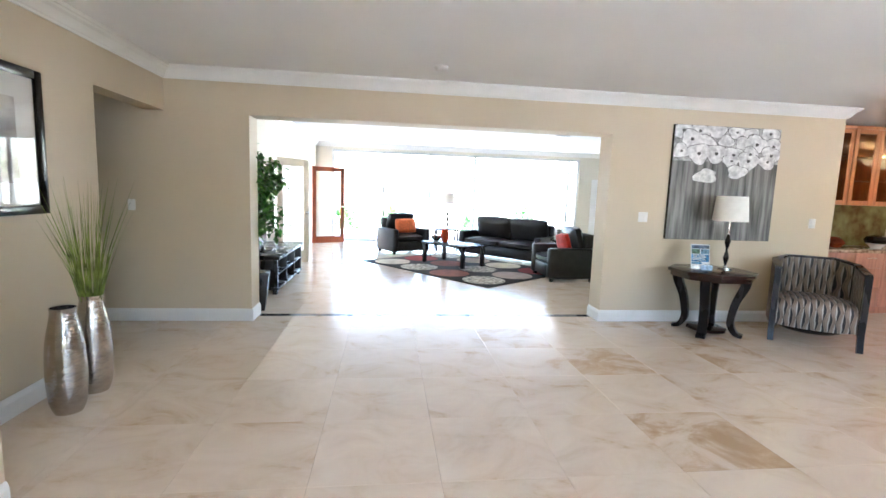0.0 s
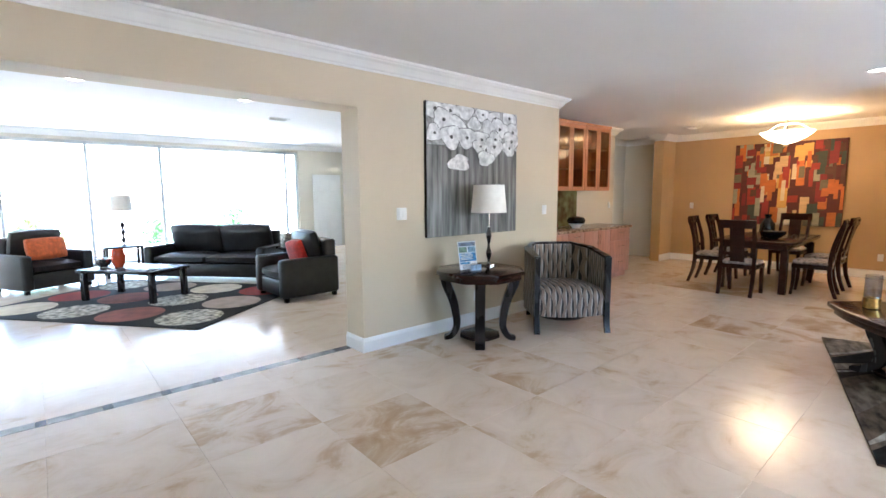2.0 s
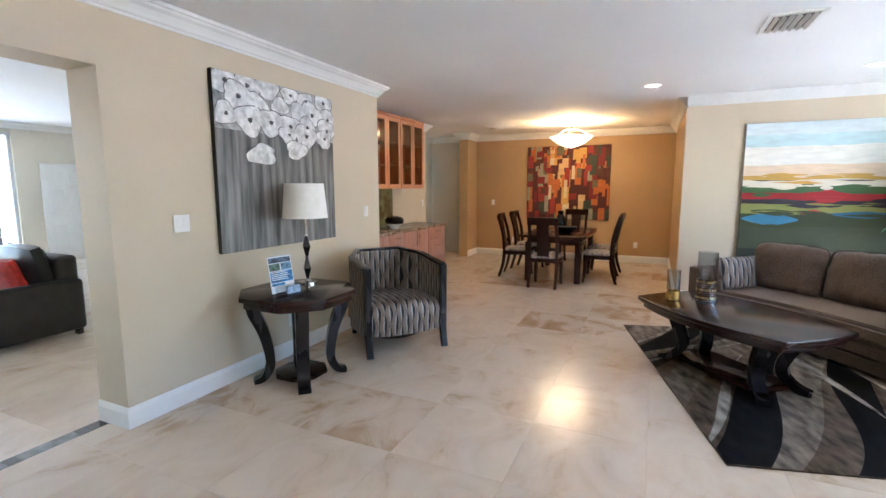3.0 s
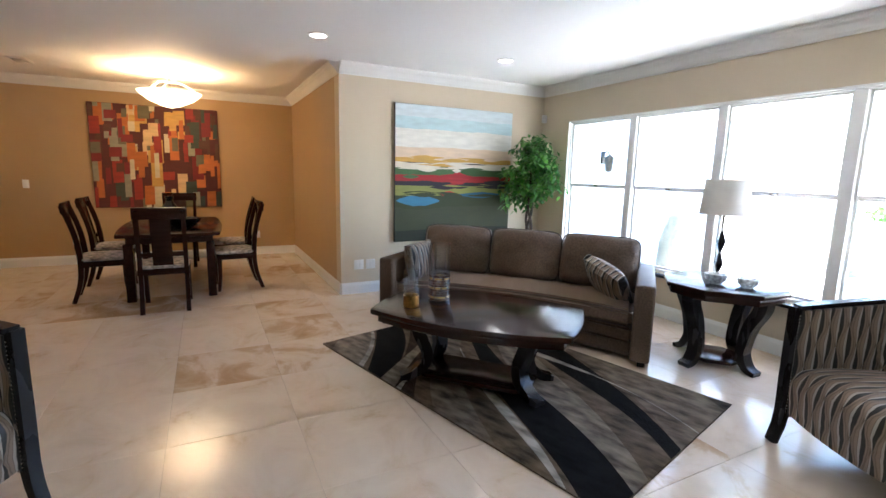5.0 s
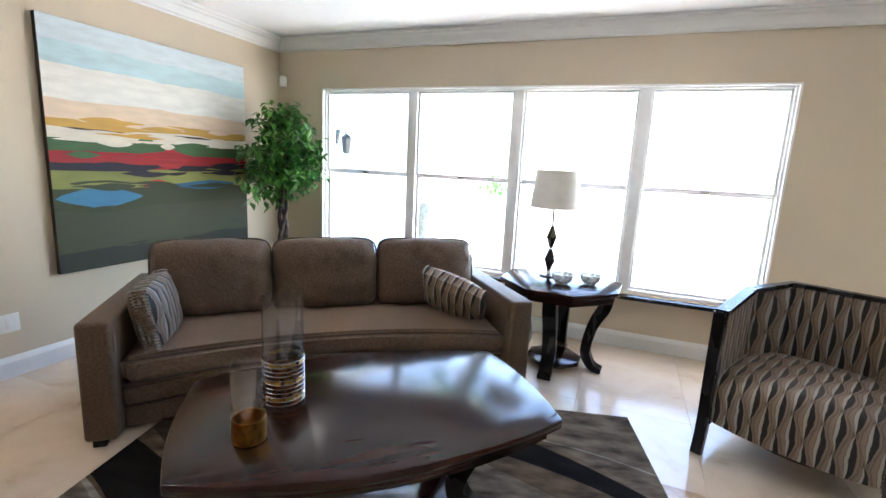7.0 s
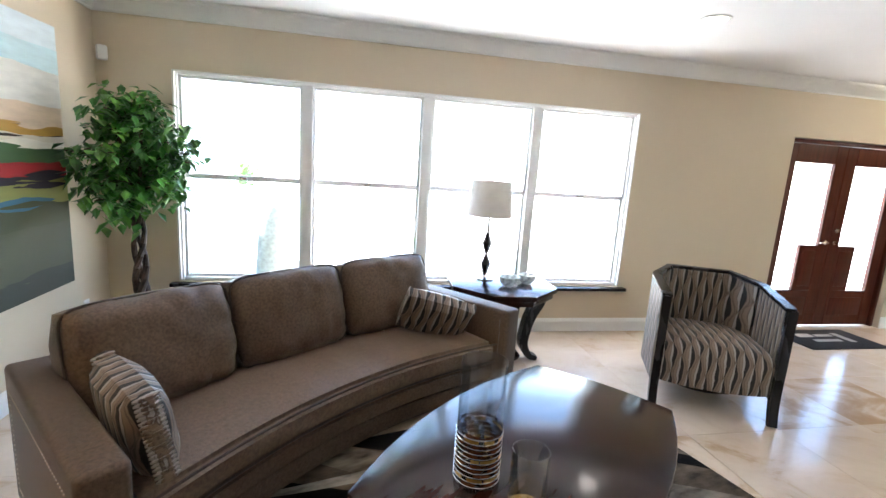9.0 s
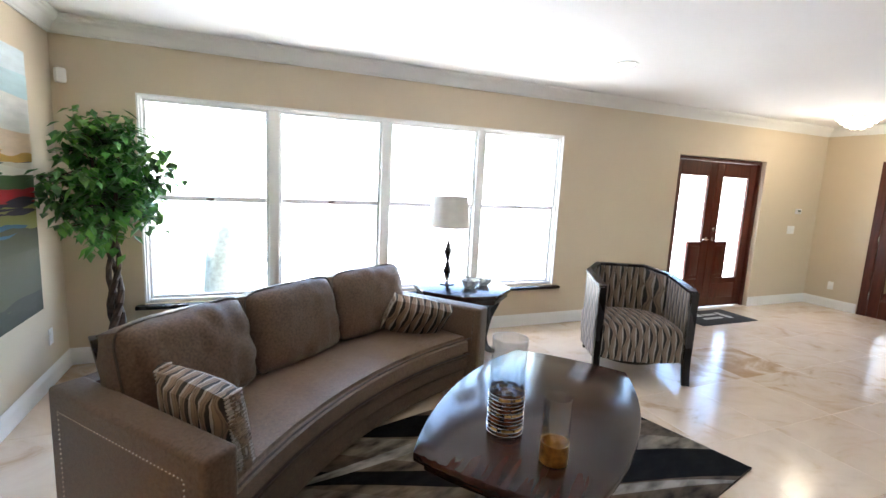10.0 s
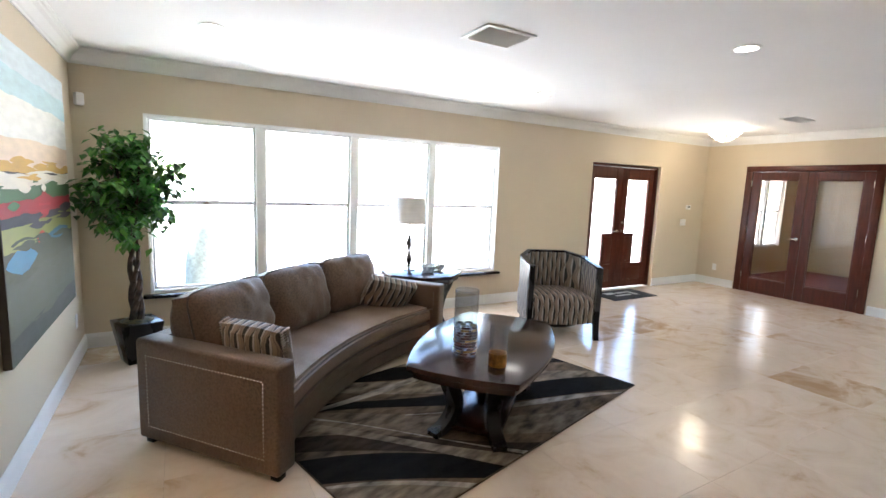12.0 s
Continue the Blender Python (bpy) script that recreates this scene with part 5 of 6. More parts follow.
hammered_vase(-3.88, 2.48, 0.69, 0.108)
hammered_vase(-3.90, 2.80, 0.70, 0.108)
rr = random.Random(8)
bm = bmesh.new()
for k in range(150):
    a = rr.uniform(0, 6.283)
    L = rr.uniform(0.40, 0.98)
    sp = rr.uniform(0.01, 0.15) if k % 6 else rr.uniform(0.15, 0.27)
    w = rr.uniform(-0.05, 0.05)
    pts = [(0.04 * math.cos(a), 0.04 * math.sin(a), 0.60), (0.05 * math.cos(a) + sp * 0.3 * math.cos(a), 0.05 * math.sin(a) + sp * 0.3 * math.sin(a), 0.60 + L * 0.5), ((0.05 + sp) * math.cos(a) + w, (0.05 + sp) * math.sin(a) - w, 0.60 + L)]
    bm = None if bm is None else bm
    prev = None
    for i in range(2):
        p, q = Vector(pts[i]), Vector(pts[i + 1])
        s = Vector((-math.sin(a + k), math.cos(a + k), 0)) * (0.0034 if i == 0 else 0.0027)
        e2 = s * (0.8 if i == 0 else 0.1)
        bm.faces.new([bm.verts.new(p - s), bm.verts.new(p + s), bm.verts.new(q + e2), bm.verts.new(q - e2)])
solid("dried_plant", bm, GRASS, "bunch of wispy green grass in the taller vase", "dried grass", pose(-3.90, 2.80, -0.05), smooth=False)

# ---- dining area ----
dt = thing("dining_table", "dark espresso dining table", "dining table", pose(7.35, 3.06, 0))
part("tabletop", prism(bowed(0.92, 0.50, 0.05, 0.04), 0.725, 0.765, 0.008), ESPRESSO, dt)
part("apron", box(-0.82, -0.42, 0.64, 0.82, 0.42, 0.726, 0.006), ESPRESSO, dt)
for sx in (-1, 1):
    for sy in (-1, 1):
        part("leg", prism([(sx * 0.80 - 0.045, sy * 0.40 - 0.045), (sx * 0.80 + 0.045, sy * 0.40 - 0.045), (sx * 0.80 + 0.045, sy * 0.40 + 0.045), (sx * 0.80 - 0.045, sy * 0.40 + 0.045)], 0, 0.645, 0.008), ESPRESSO, dt)
CREAM = paint("taupe_seat_print", (0.33, 0.28, 0.24), 0.7, vary=0.35, scale=22, bump=0.2)
chair = thing("dining_chair", "high-backed dark wood dining chair with a padded seat", "dining chair", pose(6.24, 3.10, 0, 0, 0, -90), group="chairs round the dining table")
part("seat", cushion(0.47, 0.45, 0.075, m=pose(0, 0, 0.475), n=6), CREAM, chair, "printed taupe padded seat")
part("seat_frame", box(-0.235, -0.225, 0.39, 0.235, 0.225, 0.45, 0.008), ESPRESSO, chair)
for s in (-1, 1):
    part("front_leg", bar_in_plane([(0, 0.40, 0.026), (0, 0.2, 0.022), (0.02, 0.0, 0.018)], 0, pose(s * 0.205, 0.195, 0, 0, 0, 90), 0.045), ESPRESSO, chair)
    part("rear_leg", bar_in_plane(bezier([(-0.09, 0.0, 0.02), (-0.02, 0.22, 0.024), (0, 0.45, 0.026), (-0.03, 0.75, 0.024), (-0.12, 1.06, 0.022)], 4), 0, pose(s * 0.205, -0.2, 0, 0, 0, 90), 0.042), ESPRESSO, chair)
part("top_rail", box(-0.235, -0.33, 0.97, 0.235, -0.295, 1.09, 0.012), ESPRESSO, chair)
part("splat", box(-0.09, -0.012, 0, 0.09, 0.012, 0.56, 0.004, m=pose(0, -0.205, 0.44, 11)), ESPRESSO, chair)
part("lower_rail", box(-0.19, -0.245, 0.58, 0.19, -0.22, 0.63, 0.006), ESPRESSO, chair)
for x, y, a in ((8.6, 3.06, 90), (6.92, 3.73, 180), (7.72, 3.73, 180), (6.92, 2.39, 0), (7.72, 2.39, 0)):
    copy_thing(chair, pose(x, y, 0, 0, 0, a + (4 if x < 7 else -3)))
cp = thing("centrepiece_vase", "dark vase centrepiece on the dining table", "vase", pose(7.35, 3.09, 0.765))
part("body", lathe([(0, 0), (0.07, 0), (0.11, 0.08), (0.10, 0.2), (0.04, 0.3), (0.055, 0.36), (0, 0.35)], 24), BLACKCERAMIC, cp)
sv = thing("serving_bowl", "dark wide bowl on the dining table", "bowl", pose(6.95, 2.91, 0.765))
part("body", lathe([(0, 0), (0.06, 0), (0.15, 0.07), (0.17, 0.12), (0.155, 0.12), (0.05, 0.02), (0, 0.02)], 24), BLACKCERAMIC, sv)

# abstract canvas
AW2, AH2 = 1.72, 1.55
ab = canvas("abstract_painting", "large abstract canvas of red, orange and gold blocks", pose(9.158, 4.16, 0.85, 0, 0, -90), AW2, AH2, brush("dark_red_ground", (0.10, 0.02, 0.015), 0.4))
rr = random.Random(21)
pal = [(0.32, 0.03, 0.02), (0.52, 0.14, 0.03), (0.60, 0.34, 0.08), (0.62, 0.52, 0.33), (0.10, 0.035, 0.02), (0.05, 0.06, 0.04), (0.16, 0.13, 0.07), (0.65, 0.42, 0.20), (0.22, 0.02, 0.02), (0.30, 0.28, 0.18)]
for k in range(150):
    x = rr.uniform(0, AW2)
    z = rr.uniform(0, AH2)
    w, h = rr.uniform(0.04, 0.17), rr.uniform(0.10, 0.42)
    edge = abs(x / AW2 - 0.5) * 2
    c = rr.choice(pal[1:4] + pal[6:8] + pal[:1]) if edge < 0.45 else rr.choice(pal[:2] + pal[4:7] + pal[8:10])
    i = pal.index(c)
    x0, x1 = max(0.003, x - w / 2), min(AW2 - 0.003, x + w / 2)
    z0, z1 = max(0.003, z - h / 2), min(AH2 - 0.003, z + h / 2)
    sk = rr.uniform(-0.012, 0.012)
    b = bmesh.new()
    y = -0.001 - 0.00006 * k
    b.faces.new([b.verts.new(v) for v in ((x0, y, z0), (max(x0 + 0.01, x1 + min(0, sk)), y, z0 + abs(sk)), (x1, y, z1), (x0 + abs(sk), y, z1 - abs(sk)))])
    part("colour_block", b, brush("abstract_%d" % i, c, 0.35), ab, smooth=False)

# ---- bar cabinets ----
def handle_bar(parent, x, y, z, w, upright=False):
    bm = tube([(x - (0 if upright else w / 2), y - 0.028, z - (w / 2 if upright else 0)), (x + (0 if upright else w / 2), y - 0.028, z + (w / 2 if upright else 0))], 0.005)
    for s in (-0.4, 0.4):
        px, pz = (x, z + s * w) if upright else (x + s * w, z)
        bm = tube([(px, y, pz), (px, y - 0.028, pz)], 0.004, 6, bm=bm)
    part("handle", bm, STEEL, parent)


BX0, BX1, BY = 3.80, 6.52, 4.96
def base_unit(x0, x1, drawers):
    e = thing("base_cabinet", "pale cherry base cabinet with %s" % ("three drawers" if drawers else "a pair of doors"), "cabinet", pose(x0, BY, 0), group="bar base cabinets")
    w = x1 - x0
    part("body", box(0.002, 0.02, 0.10, w - 0.002, 0.62, 0.868), CHERRYPALE, e)
    part("toe_kick", box(0.002, 0.07, 0.001, w - 0.002, 0.60, 0.10), CHERRYPALE, e)
    if drawers:
        for z0, z1 in ((0.11, 0.38), (0.385, 0.655), (0.66, 0.86)):
            d = part("drawer", box(0.006, 0.0, z0, w - 0.006, 0.02, z1, 0.003), CHERRYPALE, e)
            handle_bar(d, w / 2, 0, (z0 + z1) / 2 + 0.04, 0.16)
    else:
        for i in range(2):
            d = part("door", box(0.006 + i * w / 2, 0.0, 0.11, w / 2 - 0.003 + i * (w / 2 - 0.003), 0.02, 0.86, 0.003), CHERRYPALE, e)
            handle_bar(d, w / 2 + (-0.04 if i == 0 else 0.04), 0, 0.72, 0.16, True)
    return e


base_unit(BX0, 4.60, False)
base_unit(4.60, 5.05, True)
base_unit(5.05, 5.85, False)
base_unit(5.85, BX1, True)
solid("bar_countertop", box(BX0 - 0.01, BY - 0.03, 0.872, BX1 + 0.03, 5.598, 0.912, 0.008), COUNTER, "brown speckled granite countertop", "countertop")
solid("bar_backsplash", box(BX0, 5.572, 0.914, 5.75, 5.598, 1.52), GRANITE, "green and rust granite backsplash", "backsplash", smooth=False)


def upper_unit(x0, x1):
    e = thing("wall_cabinet", "cherry wall cabinet with glass doors", "cabinet", pose(x0, 5.22, 1.52), group="bar wall cabinets")
    w, h, d = x1 - x0, 1.06, 0.375
    bm = box(0.001, 0.02, 0, 0.02, d, h)
    bm = box(w - 0.02, 0.02, 0, w - 0.001, d, h, bm=bm)
    bm = box(0.02, 0.02, 0, w - 0.02, d, 0.02, bm=bm)
    bm = box(0.02, 0.02, h - 0.02, w - 0.02, d, h, bm=bm)
    bm = box(0.02, d - 0.012, 0.02, w - 0.02, d, h - 0.02, bm=bm)
    part("body", bm, CHERRY, e, smooth=False)
    for z in (0.35, 0.69):
        part("shelf", box(0.021, 0.05, z, w - 0.021, d - 0.013, z + 0.018), CHERRY, e)
    for i in range(2):
        a, b = 0.003 + i * w / 2, w / 2 - 0.002 + i * (w / 2 - 0.001)
        bm = None
        for q in ((a, a + 0.06, 0.003, h - 0.003), (b - 0.06, b, 0.003, h - 0.003), (a + 0.06, b - 0.06, 0.003, 0.065), (a + 0.06, b - 0.06, h - 0.065, h - 0.003)):
            bm = box(q[0], 0, q[2], q[1], 0.019, q[3], 0.003, 1, bm=bm)
        dd = part("door", bm, CHERRY, e)
        part("pane", box(a + 0.06, 0.008, 0.065, b - 0.06, 0.012, h - 0.065), TINTED, dd)
    part("cornice", box(-0.0, -0.012, h, w, d, h + 0.04, 0.004), CHERRY, e)
    return e


upper_unit(3.80, 4.62)
upper_unit(4.63, 5.42)
upper_unit(5.43, 6.22)
bw = thing("fruit_bowl", "white bowl with a black rim on the bar counter", "bowl", pose(5.2, 5.22, 0.912))
part("body", lathe([(0, 0), (0.06, 0), (0.07, 0.02), (0.13, 0.075), (0.125, 0.078), (0.05, 0.02), (0, 0.02)], 28), WHITECERAMIC, bw)
part("rim", lathe([(0.13, 0.075), (0.15, 0.12), (0.12, 0.17), (0.05, 0.19), (0, 0.19), (0, 0.10), (0.12, 0.08)], 28), BLACKCERAMIC, bw)
solid("fruit_bowl", lathe([(0, 0), (0.07, 0), (0.13, 0.06), (0.10, 0.11), (0.04, 0.15), (0, 0.15)], 24), paint("rust_glaze", (0.25, 0.05, 0.02), 0.25, vary=0.3), "rust brown lidded pot on the bar counter", "pot", pose(4.6, 5.3, 0.912))
plate("light_switch", "white switch plate by the bar", pose(6.9, 5.6, 1.25) @ N)

# ---- family room ----
def leather_seat(name, label, cat, m, w, seats, pillow=None):
    e = thing(name, label, cat, m, group="black leather seating")
    d = 0.90
    part("base", box(-w / 2 + 0.02, -d / 2 + 0.04, 0.07, w / 2 - 0.02, d / 2 - 0.04, 0.30, 0.02), LEATHER, e)
    part("backrest", box(-w / 2 + 0.10, -d / 2, 0.10, w / 2 - 0.10, -d / 2 + 0.20, 0.84, 0.05, 3), LEATHER, e)
    for s in (-1, 1):
        part("arm", box(s * w / 2, -d / 2 + 0.02, 0.06, s * (w / 2 - 0.15), d / 2, 0.60, 0.045, 3), LEATHER, e)
        for yy in (-d / 2 + 0.08, d / 2 - 0.08):
            part("foot", box(s * (w / 2 - 0.10), yy - 0.03, 0, s * (w / 2 - 0.04), yy + 0.03, 0.07, 0.006), BLACKWOOD, e)
    iw = (w - 0.30) / seats
    for i in range(seats):
        cx = -w / 2 + 0.15 + iw * (i + 0.5)
        part("seat_cushion", cushion(iw - 0.01, 0.66, 0.19, m=pose(cx, 0.10, 0.375), n=7, seed=i), LEATHER, e)
        part("back_cushion", cushion(iw - 0.01, 0.54, 0.24, m=pose(cx, -0.17, 0.69, 76), n=7, seed=i + 5), LEATHER, e)
    return e


leather_seat("leather_sofa", "black leather two-seat sofa", "sofa", pose(0.97, 9.95, 0, 0, 0, 132), 2.25, 2)
leather_seat("leather_armchair", "black leather armchair with an orange pillow", "armchair", pose(-1.45, 10.80, 0, 0, 0, 208), 1.02, 1)
leather_seat("leather_armchair", "black leather armchair with a red pillow", "armchair", pose(1.40, 7.50, 0, 0, 0, 92), 0.95, 1)
solid("throw_pillow", cushion(0.55, 0.34, 0.16, n=8), ORANGE, "orange velvet pillow on the leather armchair", "pillow", pose(-1.39, 10.67, 0.66, 78, 0, 28))
solid("throw_pillow", cushion(0.44, 0.40, 0.16, n=8), RED, "red pillow on the leather armchair", "pillow", pose(1.42, 7.53, 0.62, 74, 6, 92))
fr = thing("circle_rug", "black rug with red, cream and brown circles", "rug", pose(-0.294, 8.605, 0.001, 0, 0, -52))
part("rug_field", box(-1.72, -1.25, 0, 1.72, 1.25, 0.012, 0.003), paint("black_pile", (0.012, 0.011, 0.011), 0.95, vary=0.2, scale=40, bump=0.4), fr)
cols = [paint("cream_pile", (0.50, 0.44, 0.34), 0.95, vary=0.1), paint("brown_red_pile", (0.22, 0.075, 0.05), 0.95, vary=0.15), paint("flecked_pile", (0.48, 0.45, 0.37), 0.95, vary=0.2, scale=16, vary2=(0.03, 0.03, 0.03)), paint("red_pile", (0.20, 0.02, 0.016), 0.95, vary=0.1), paint("taupe_pile", (0.33, 0.26, 0.21), 0.95, vary=0.1)]
k = 0
for i in range(4):
    for j in range(3):
        cx, cy = -1.26 + i * 0.84, -0.81 + j * 0.81
        part("circle", lathe([(0, 0.0125), (0.372, 0.0125), (0.374, 0.0145), (0, 0.0145)], 32, m=pose(cx, cy, 0)), cols[((0, 2, 1, 2), (3, 1, 2, 4), (2, 4, 0, 3))[j][i]], fr)
f2 = thing("low_table", "black low table on the circle rug", "coffee table", pose(-0.46, 8.87, 0.014, 0, 0, 128))
part("tabletop", box(-0.62, -0.36, 0.40, 0.62, 0.36, 0.445, 0.006), BLACKWOOD, f2)
for sx in (-1, 1):
    for sy in (-1, 1):
        part("leg", box(sx * 0.59, sy * 0.33, 0, sx * 0.52, sy * 0.26, 0.402, 0.004), BLACKWOOD, f2)
solid("ceramic_vase", lathe([(0, 0), (0.05, 0), (0.08, 0.06), (0.09, 0.16), (0.07, 0.24), (0.075, 0.26), (0.06, 0.25), (0, 0.2)], 24), REDGLASS, "glossy orange-red vase on the low table", "vase", pose(-0.62, 9.05, 0.46))
solid("wire_bowl", lathe([(0.05, 0.001), (0.10, 0.05), (0.12, 0.12), (0.11, 0.12), (0.09, 0.05), (0.04, 0.012)], 9), STEEL, "open silver wire bowl on the low table", "bowl", pose(-0.78, 9.25, 0.46), smooth=False)
for (x, y) in ((-0.30, 11.35), (2.02, 9.05)):
    e = thing("side_table", "small black side table between the leather seats", "side table", pose(x, y, 0), group="black side tables")
    part("tabletop", box(-0.30, -0.27, 0.53, 0.30, 0.27, 0.565, 0.005), BLACKWOOD, e)
    part("shelf", box(-0.26, -0.23, 0.18, 0.26, 0.23, 0.20, 0.003), BLACKWOOD, e)
    for sx in (-1, 1):
        for sy in (-1, 1):
            part("leg", box(sx * 0.29, sy * 0.26, 0, sx * 0.245, sy * 0.215, 0.531, 0.003), BLACKWOOD, e)
lamp(pose(-0.27, 11.40, 0.566), 0.93, "lamp with slim dark stem and white shade on the side table", 3)
solid("lattice_box", box(-0.09, -0.06, 0, 0.09, 0.06, 0.24, 0.01), paint("black_white_lattice", (0.5, 0.5, 0.48), 0.4, vary=0.5, scale=40, vary2=(0.02, 0.02, 0.02)), "black and white patterned box on the side table", "box", pose(1.88, 9.02, 0.566, 0, 0, 8))
solid("bottle_vase", lathe([(0, 0), (0.05, 0), (0.065, 0.08), (0.05, 0.16), (0.025, 0.24), (0.03, 0.29), (0, 0.29)], 18), paint("brown_glaze", (0.22, 0.12, 0.05), 0.3, vary=0.3), "brown bottle vase on the side table", "vase", pose(2.10, 9.08, 0.566))
tv = thing("tv_stand", "low black open-shelf media stand", "media stand", pose(-3.60, 6.75, 0))
for a, b, c, d, z0, z1 in ((-0.30, 0.30, -0.90, 0.90, 0.50, 0.55), (-0.28, 0.28, -0.88, 0.88, 0.07, 0.11), (-0.28, 0.28, -0.88, 0.88, 0.29, 0.31)):
    part("shelf", box(a, c, z0, b, d, z1, 0.005), BLACKWOOD, tv)
for y in (-0.88, -0.30, 0.28, 0.85):
    part("divider", box(-0.27, y, 0.11, 0.27, y + 0.03, 0.50, 0.003), BLACKWOOD, tv)
part("back", box(-0.285, -0.88, 0.11, -0.272, 0.88, 0.50), BLACKWOOD, tv)
for sy in (-0.84, 0.78):
    for sx in (-0.25, 0.19):
        part("foot", box(sx, sy, 0, sx + 0.06, sy + 0.06, 0.07, 0.004), BLACKWOOD, tv)
tel = thing("television", "flat black television on the media stand", "television", pose(-3.68, 6.45, 0.551, 0, 0, 8))
part("screen", box(-0.03, -0.46, 0.06, 0.01, 0.46, 0.60, 0.008), BLACKCERAMIC, tel)
part("stand", lathe([(0, 0), (0.15, 0), (0.14, 0.015), (0.03, 0.02), (0.03, 0.07), (0, 0.07)], 24), BLACKCERAMIC, tel)
ficus(pose(-3.42, 5.12, 0, 0, 0, 10), 2.02, 0.75, 0.34, 1700, 9, "tall leafy plant in a black planter beside the media stand", 0.46)

# ---- outdoors ----
for k, (x, y, s) in enumerate(((-3.6, 19.5, 1.1), (-1.6, 21, 1.2), (1.8, 20, 1.0), (3.2, 20.5, 0.9), (5.0, 22, 1.4), (9.5, -24, 1.3))):
    rr = random.Random(100 + k)
    vs, fs = [], []
    for j in range(420):
        a, b2, r = rr.uniform(0, 6.283), rr.uniform(0, 1.5), rr.random() ** 0.4
        q = Vector((math.cos(a) * math.cos(b2) * r * 0.8 * s, math.sin(a) * math.cos(b2) * r * 0.8 * s, math.sin(b2) * r * 0.9 * s - 0.05))
        d = Vector((rr.gauss(0, 1), rr.gauss(0, 1), rr.gauss(0.3, 1))).normalized() * 0.14 * s
        u = d.orthogonal().normalized() * 0.05 * s
        n = len(vs)
        vs.extend([tuple(q - d * 0.2), tuple(q + d * 0.4 + u), tuple(q + d), tuple(q + d * 0.4 - u)])
        fs.append((n, n + 1, n + 2, n + 3))
    me = bpy.data.meshes.new("garden_shrub")
    me.from_pydata(vs, [], fs)
    me.materials.append(LEAF2 if k % 2 else LEAF)
    ob = new("garden_shrub", me)
    ob.location = (x, y, -0.16)
    tagged(ob, "leafy green shrub in the sunlit garden", "shrub", "garden shrubs")
wing = thing("house_wing", "pale blue stucco wing of the house outside the window", "house", pose(6.3, -1.9, -0.16))
part("wall", box(0, -4.2, 0, 0.25, 0.0, 3.0), STUCCO, wing, smooth=False)
part("fascia", box(-0.35, -4.5, 2.75, 0.3, 0.0, 2.95, 0.01), TRIM, wing)
lan = thing("wall_lantern", "black iron wall lantern on the stucco wing", "lantern", pose(6.3, -3.17, 1.80))
part("bracket", tube(bezier([(0, 0, 0.0), (-0.08, 0, 0.10), (-0.15, 0, 0.04)], 5), 0.009), BLACKCERAMIC, lan)
part("back_plate", box(-0.015, -0.04, -0.10, 0.0, 0.04, 0.10, 0.004), BLACKCERAMIC, lan)
part("cage", lathe([(0.02, 0.04), (0.075, 0.0), (0.078, -0.02), (0.055, -0.22), (0, -0.24), (0, -0.2), (0.045, -0.2), (0.065, -0.02)], 6, m=pose(-0.15, 0, 0)), BLACKCERAMIC, lan, smooth=False)
con2 = thing("cone_shrub", "grey-green clipped conical shrub by the window", "shrub", pose(4.95, -3.3, -0.16))
part("crown", lathe([(0, 0), (0.16, 0.02), (0.21, 0.35), (0.19, 0.75), (0.11, 1.1), (0, 1.32)], 18), paint("grey_green_foliage", (0.24, 0.27, 0.26), 0.9, vary=0.12, scale=25, bump=1.0, bscale=40), con2)
pt = thing("palm_tree", "palm trunk in the front garden", "palm tree", pose(4.6, -7.5, -0.16))
part("trunk", tube([(0, 0, 0), (0.05, 0, 1.5), (0.02, 0.05, 3.2), (0.1, 0, 5.0)], 0.2, 12, radii=[0.24, 0.19, 0.17, 0.16]), paint("palm_bark", (0.42, 0.39, 0.36), 0.9, vary=0.3, scale=6, stretch=(1, 1, 8), bump=0.8, bscale=14), pt)
bm = bmesh.new()
for k in range(16):
    a = k * 0.39 * 2
    ptsf = [(0.1 + math.cos(a) * r, math.sin(a) * r, 5.0 + 0.9 * math.sin(r * 1.3) - 0.25 * r * r) for r in np.linspace(0, 2.0, 9)]
    for i in range(8):
        p, q = Vector(ptsf[i]), Vector(ptsf[i + 1])
        side = Vector((-math.sin(a), math.cos(a), 0))
        for s in (-1, 1):
            for h in (0, 0.5):
                o2 = p.lerp(q, h)
                bm.faces.new([bm.verts.new(o2), bm.verts.new(o2 + (q - p) * 0.3), bm.verts.new(o2 + side * s * 0.45 + (q - p) * 1.2 - Vector((0, 0, 0.15)))])
part("crown", bm, LEAF, pt, smooth=False)

# ---- the outdoors ----
solid("ground", box(-400, -400, -0.30, 400, 400, -0.16), CONCRETE, "pale sunlit paving and sandy ground round the house", "ground", kind="structure", smooth=False)

# ---- the floor: slab, then stone tiles ----
floor = solid("floor", box(-8.2, YS - T, -0.14, 9.4, YG + 0.2, -0.009), GROUT, "polished beige travertine tile floor", "floor", kind="structure", smooth=False)
TS = 0.685
strip = thing("floor_border", "black and grey marble border strip across the opening", "floor strip", pose(0, 0, 0), kind="structure")
xs = -3.32
k = 0
while xs < 0.75:
    wdt = min((0.30, 0.06)[k % 2], 0.755 - xs)
    part("marble_piece", box(xs + 0.001, 4.80, -0.008, xs + wdt - 0.001, 4.898, 0.0015), DARKSTRIP if k % 2 == 0 and (k < 2 or k > 20) else (DARKSTRIP if k % 2 else GREYSTRIP), strip, smooth=False)
    xs += wdt
    k += 1
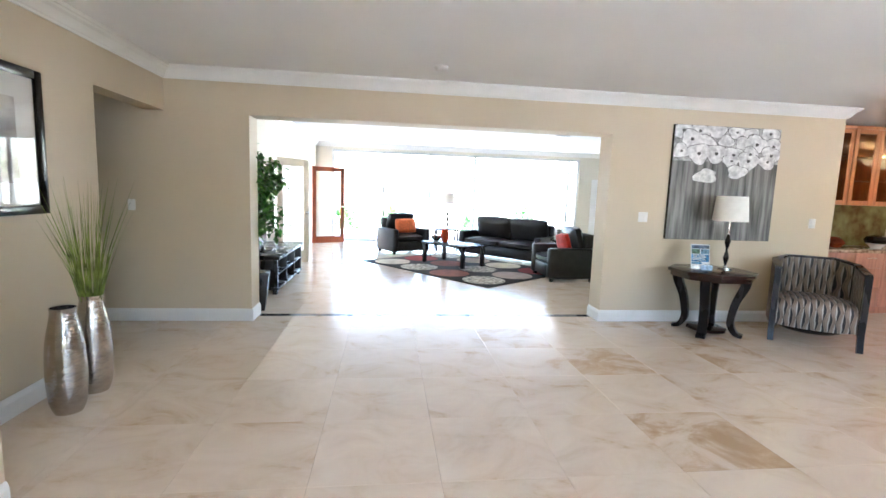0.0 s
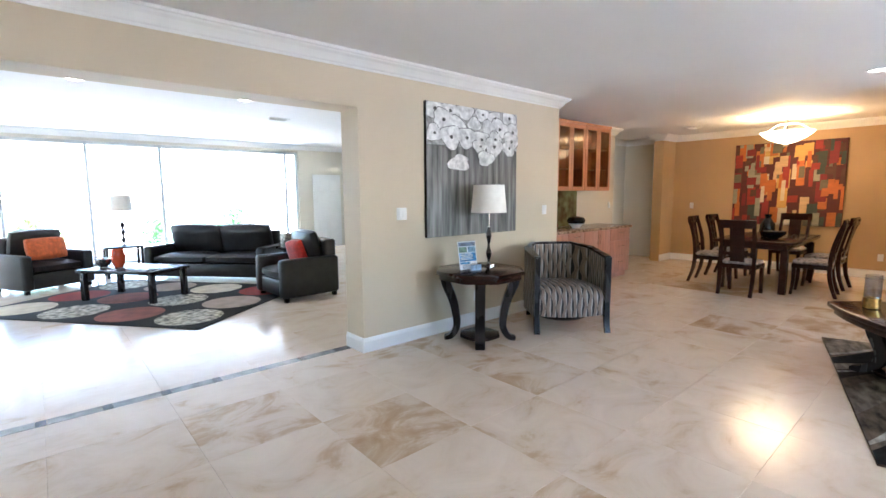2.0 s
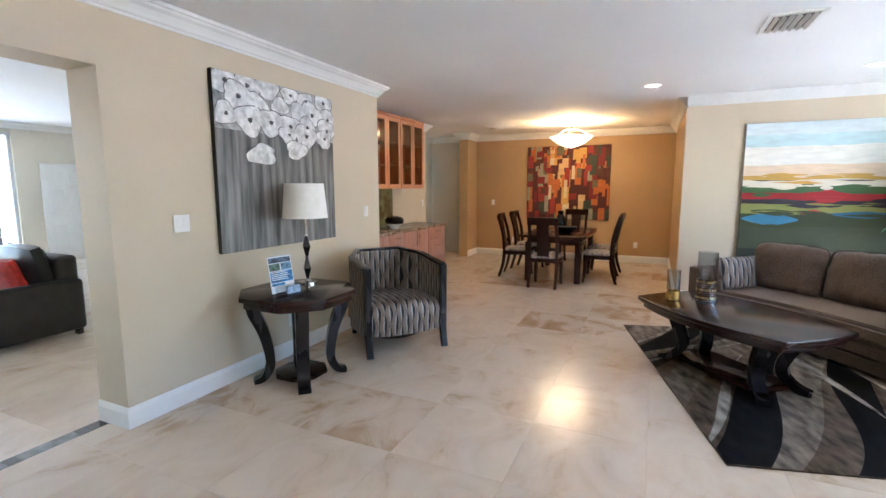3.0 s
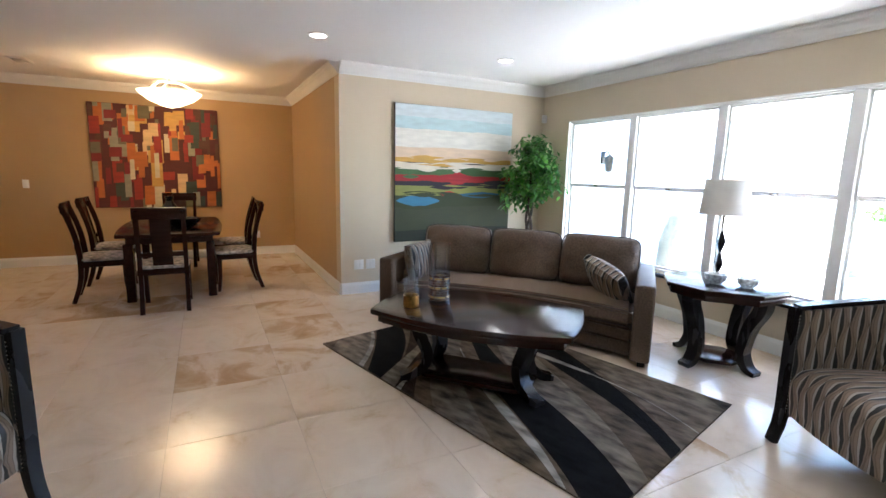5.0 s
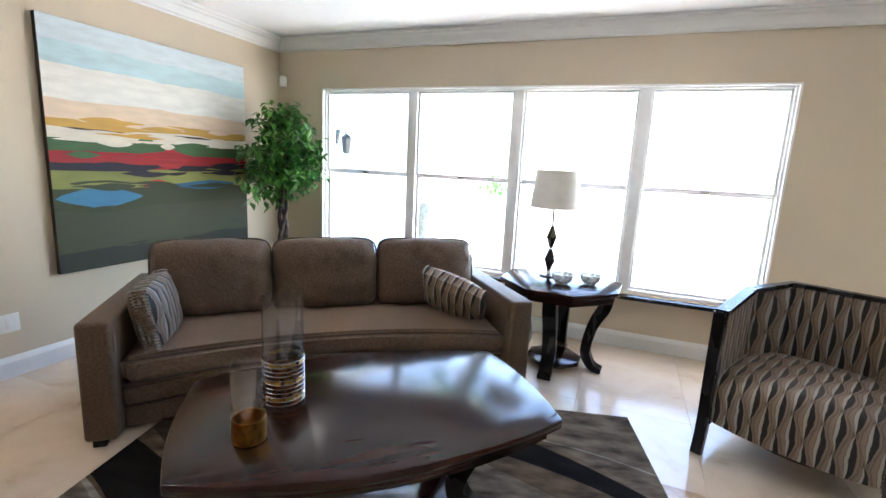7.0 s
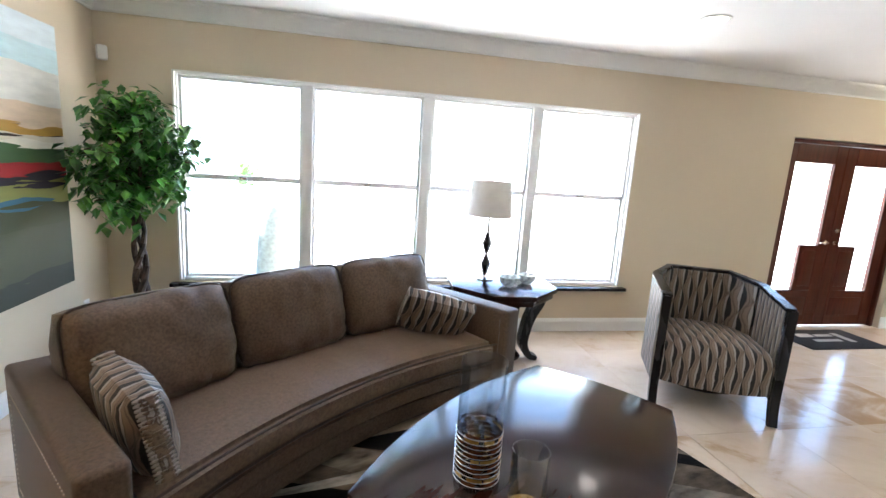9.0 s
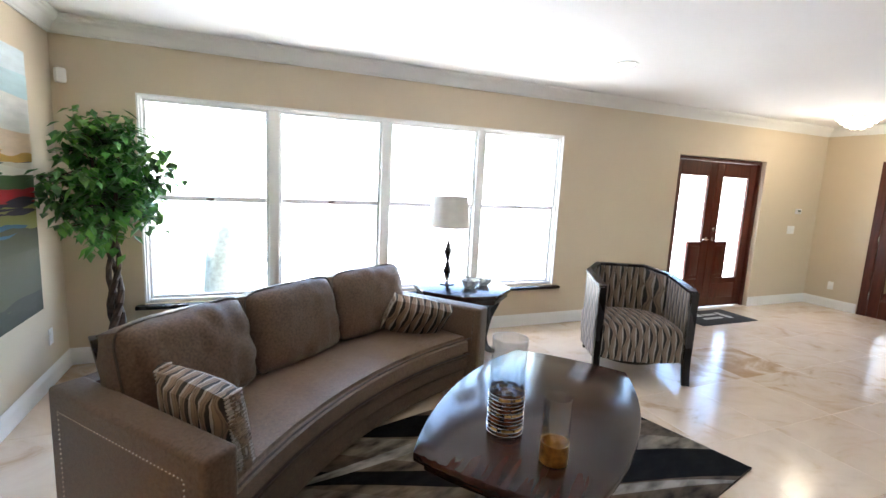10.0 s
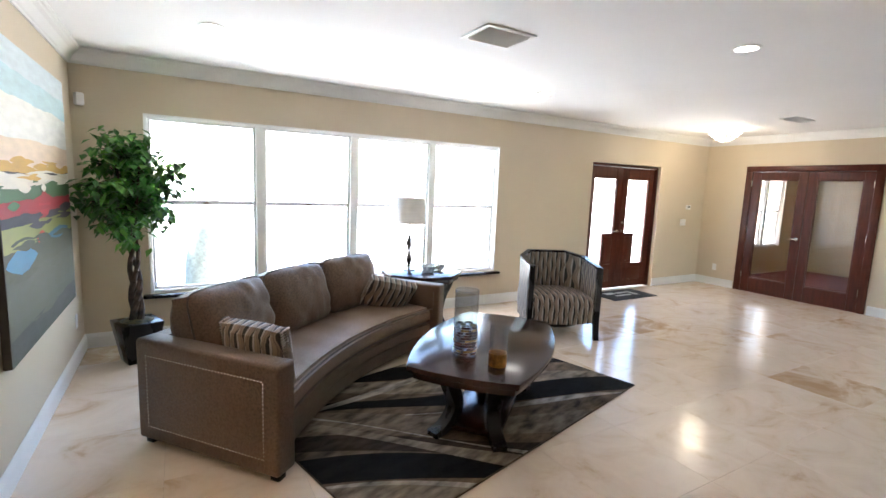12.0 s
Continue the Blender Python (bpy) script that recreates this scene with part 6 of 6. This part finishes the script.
tile_mesh = mesh_of("tile", box(0.0006, 0.0006, -0.008, TS - 0.0006, TS - 0.0006, 0.0, 0.0008, 1), STONE)
ox, oy = -0.16 - 5 * TS, 2.255 - 6 * TS


def tile_piece(x0, y0, x1, y1):
    if x1 - x0 > TS - 0.001 and y1 - y0 > TS - 0.001:
        me = tile_mesh
    else:
        me = mesh_of("tile", box(0.0006, 0.0006, -0.008, x1 - x0 - 0.0006, y1 - y0 - 0.0006, 0.0), STONE)
    o = new("tile", me)
    o.parent = floor
    o.location = (x0, y0, 0)


def lay(x0, y0, x1, y1, joined=None):
    """Tiles of the common grid, cut to a rectangle."""
    i0, i1 = math.floor((x0 - ox) / TS), math.ceil((x1 - ox) / TS)
    j0, j1 = math.floor((y0 - oy) / TS), math.ceil((y1 - oy) / TS)
    for i in range(i0, i1):
        for j in range(j0, j1):
            a, b = max(x0, ox + i * TS), min(x1, ox + (i + 1) * TS)
            c, d = max(y0, oy + j * TS), min(y1, oy + (j + 1) * TS)
            if b - a < 0.01 or d - c < 0.01:
                continue
            if joined is None:
                tile_piece(a, c, b, d)
            else:
                n = len(joined[0])
                q = [(a + 0.0008, c + 0.0008), (b - 0.0008, c + 0.0008), (b - 0.0008, d - 0.0008), (a + 0.0008, d - 0.0008)]
                joined[0].extend([(x, y, 0.0) for x, y in q] + [(x, y, -0.008) for x, y in q])
                joined[1].extend([tuple(n + k for k in f) for f in ((0, 1, 2, 3), (0, 4, 5, 1), (1, 5, 6, 2), (2, 6, 7, 3), (3, 7, 4, 0))])


lay(-3.53, YS, 6.0, YN)
lay(6.0, 1.27, 9.2, YN)
rest = ([], [])
lay(-8.0, 3.42, -4.165, YN, rest)
lay(3.78, YN, 7.05, 5.6, rest)
lay(7.05, YN, 9.2, 8.0, rest)
lay(-3.32, YN, 0.755, 4.798, rest)
lay(FXW, YN2, 3.58, YG, rest)
lay(3.58, 5.8, FXE, YG, rest)
lay(-4.165, 1.5, -3.53, YN, rest)
me = bpy.data.meshes.new("tile_field")
me.from_pydata(rest[0], [], rest[1])
me.materials.append(STONE)
field = tagged(new("tile_field", me), "polished beige travertine tiles", kind="stuff")
field.parent = floor
solid("office_carpet", box(-7.5, YS, -0.008, -3.55, 1.5, 0.006), CARPET, "dark red carpet in the office", "carpet", kind="structure", smooth=False)
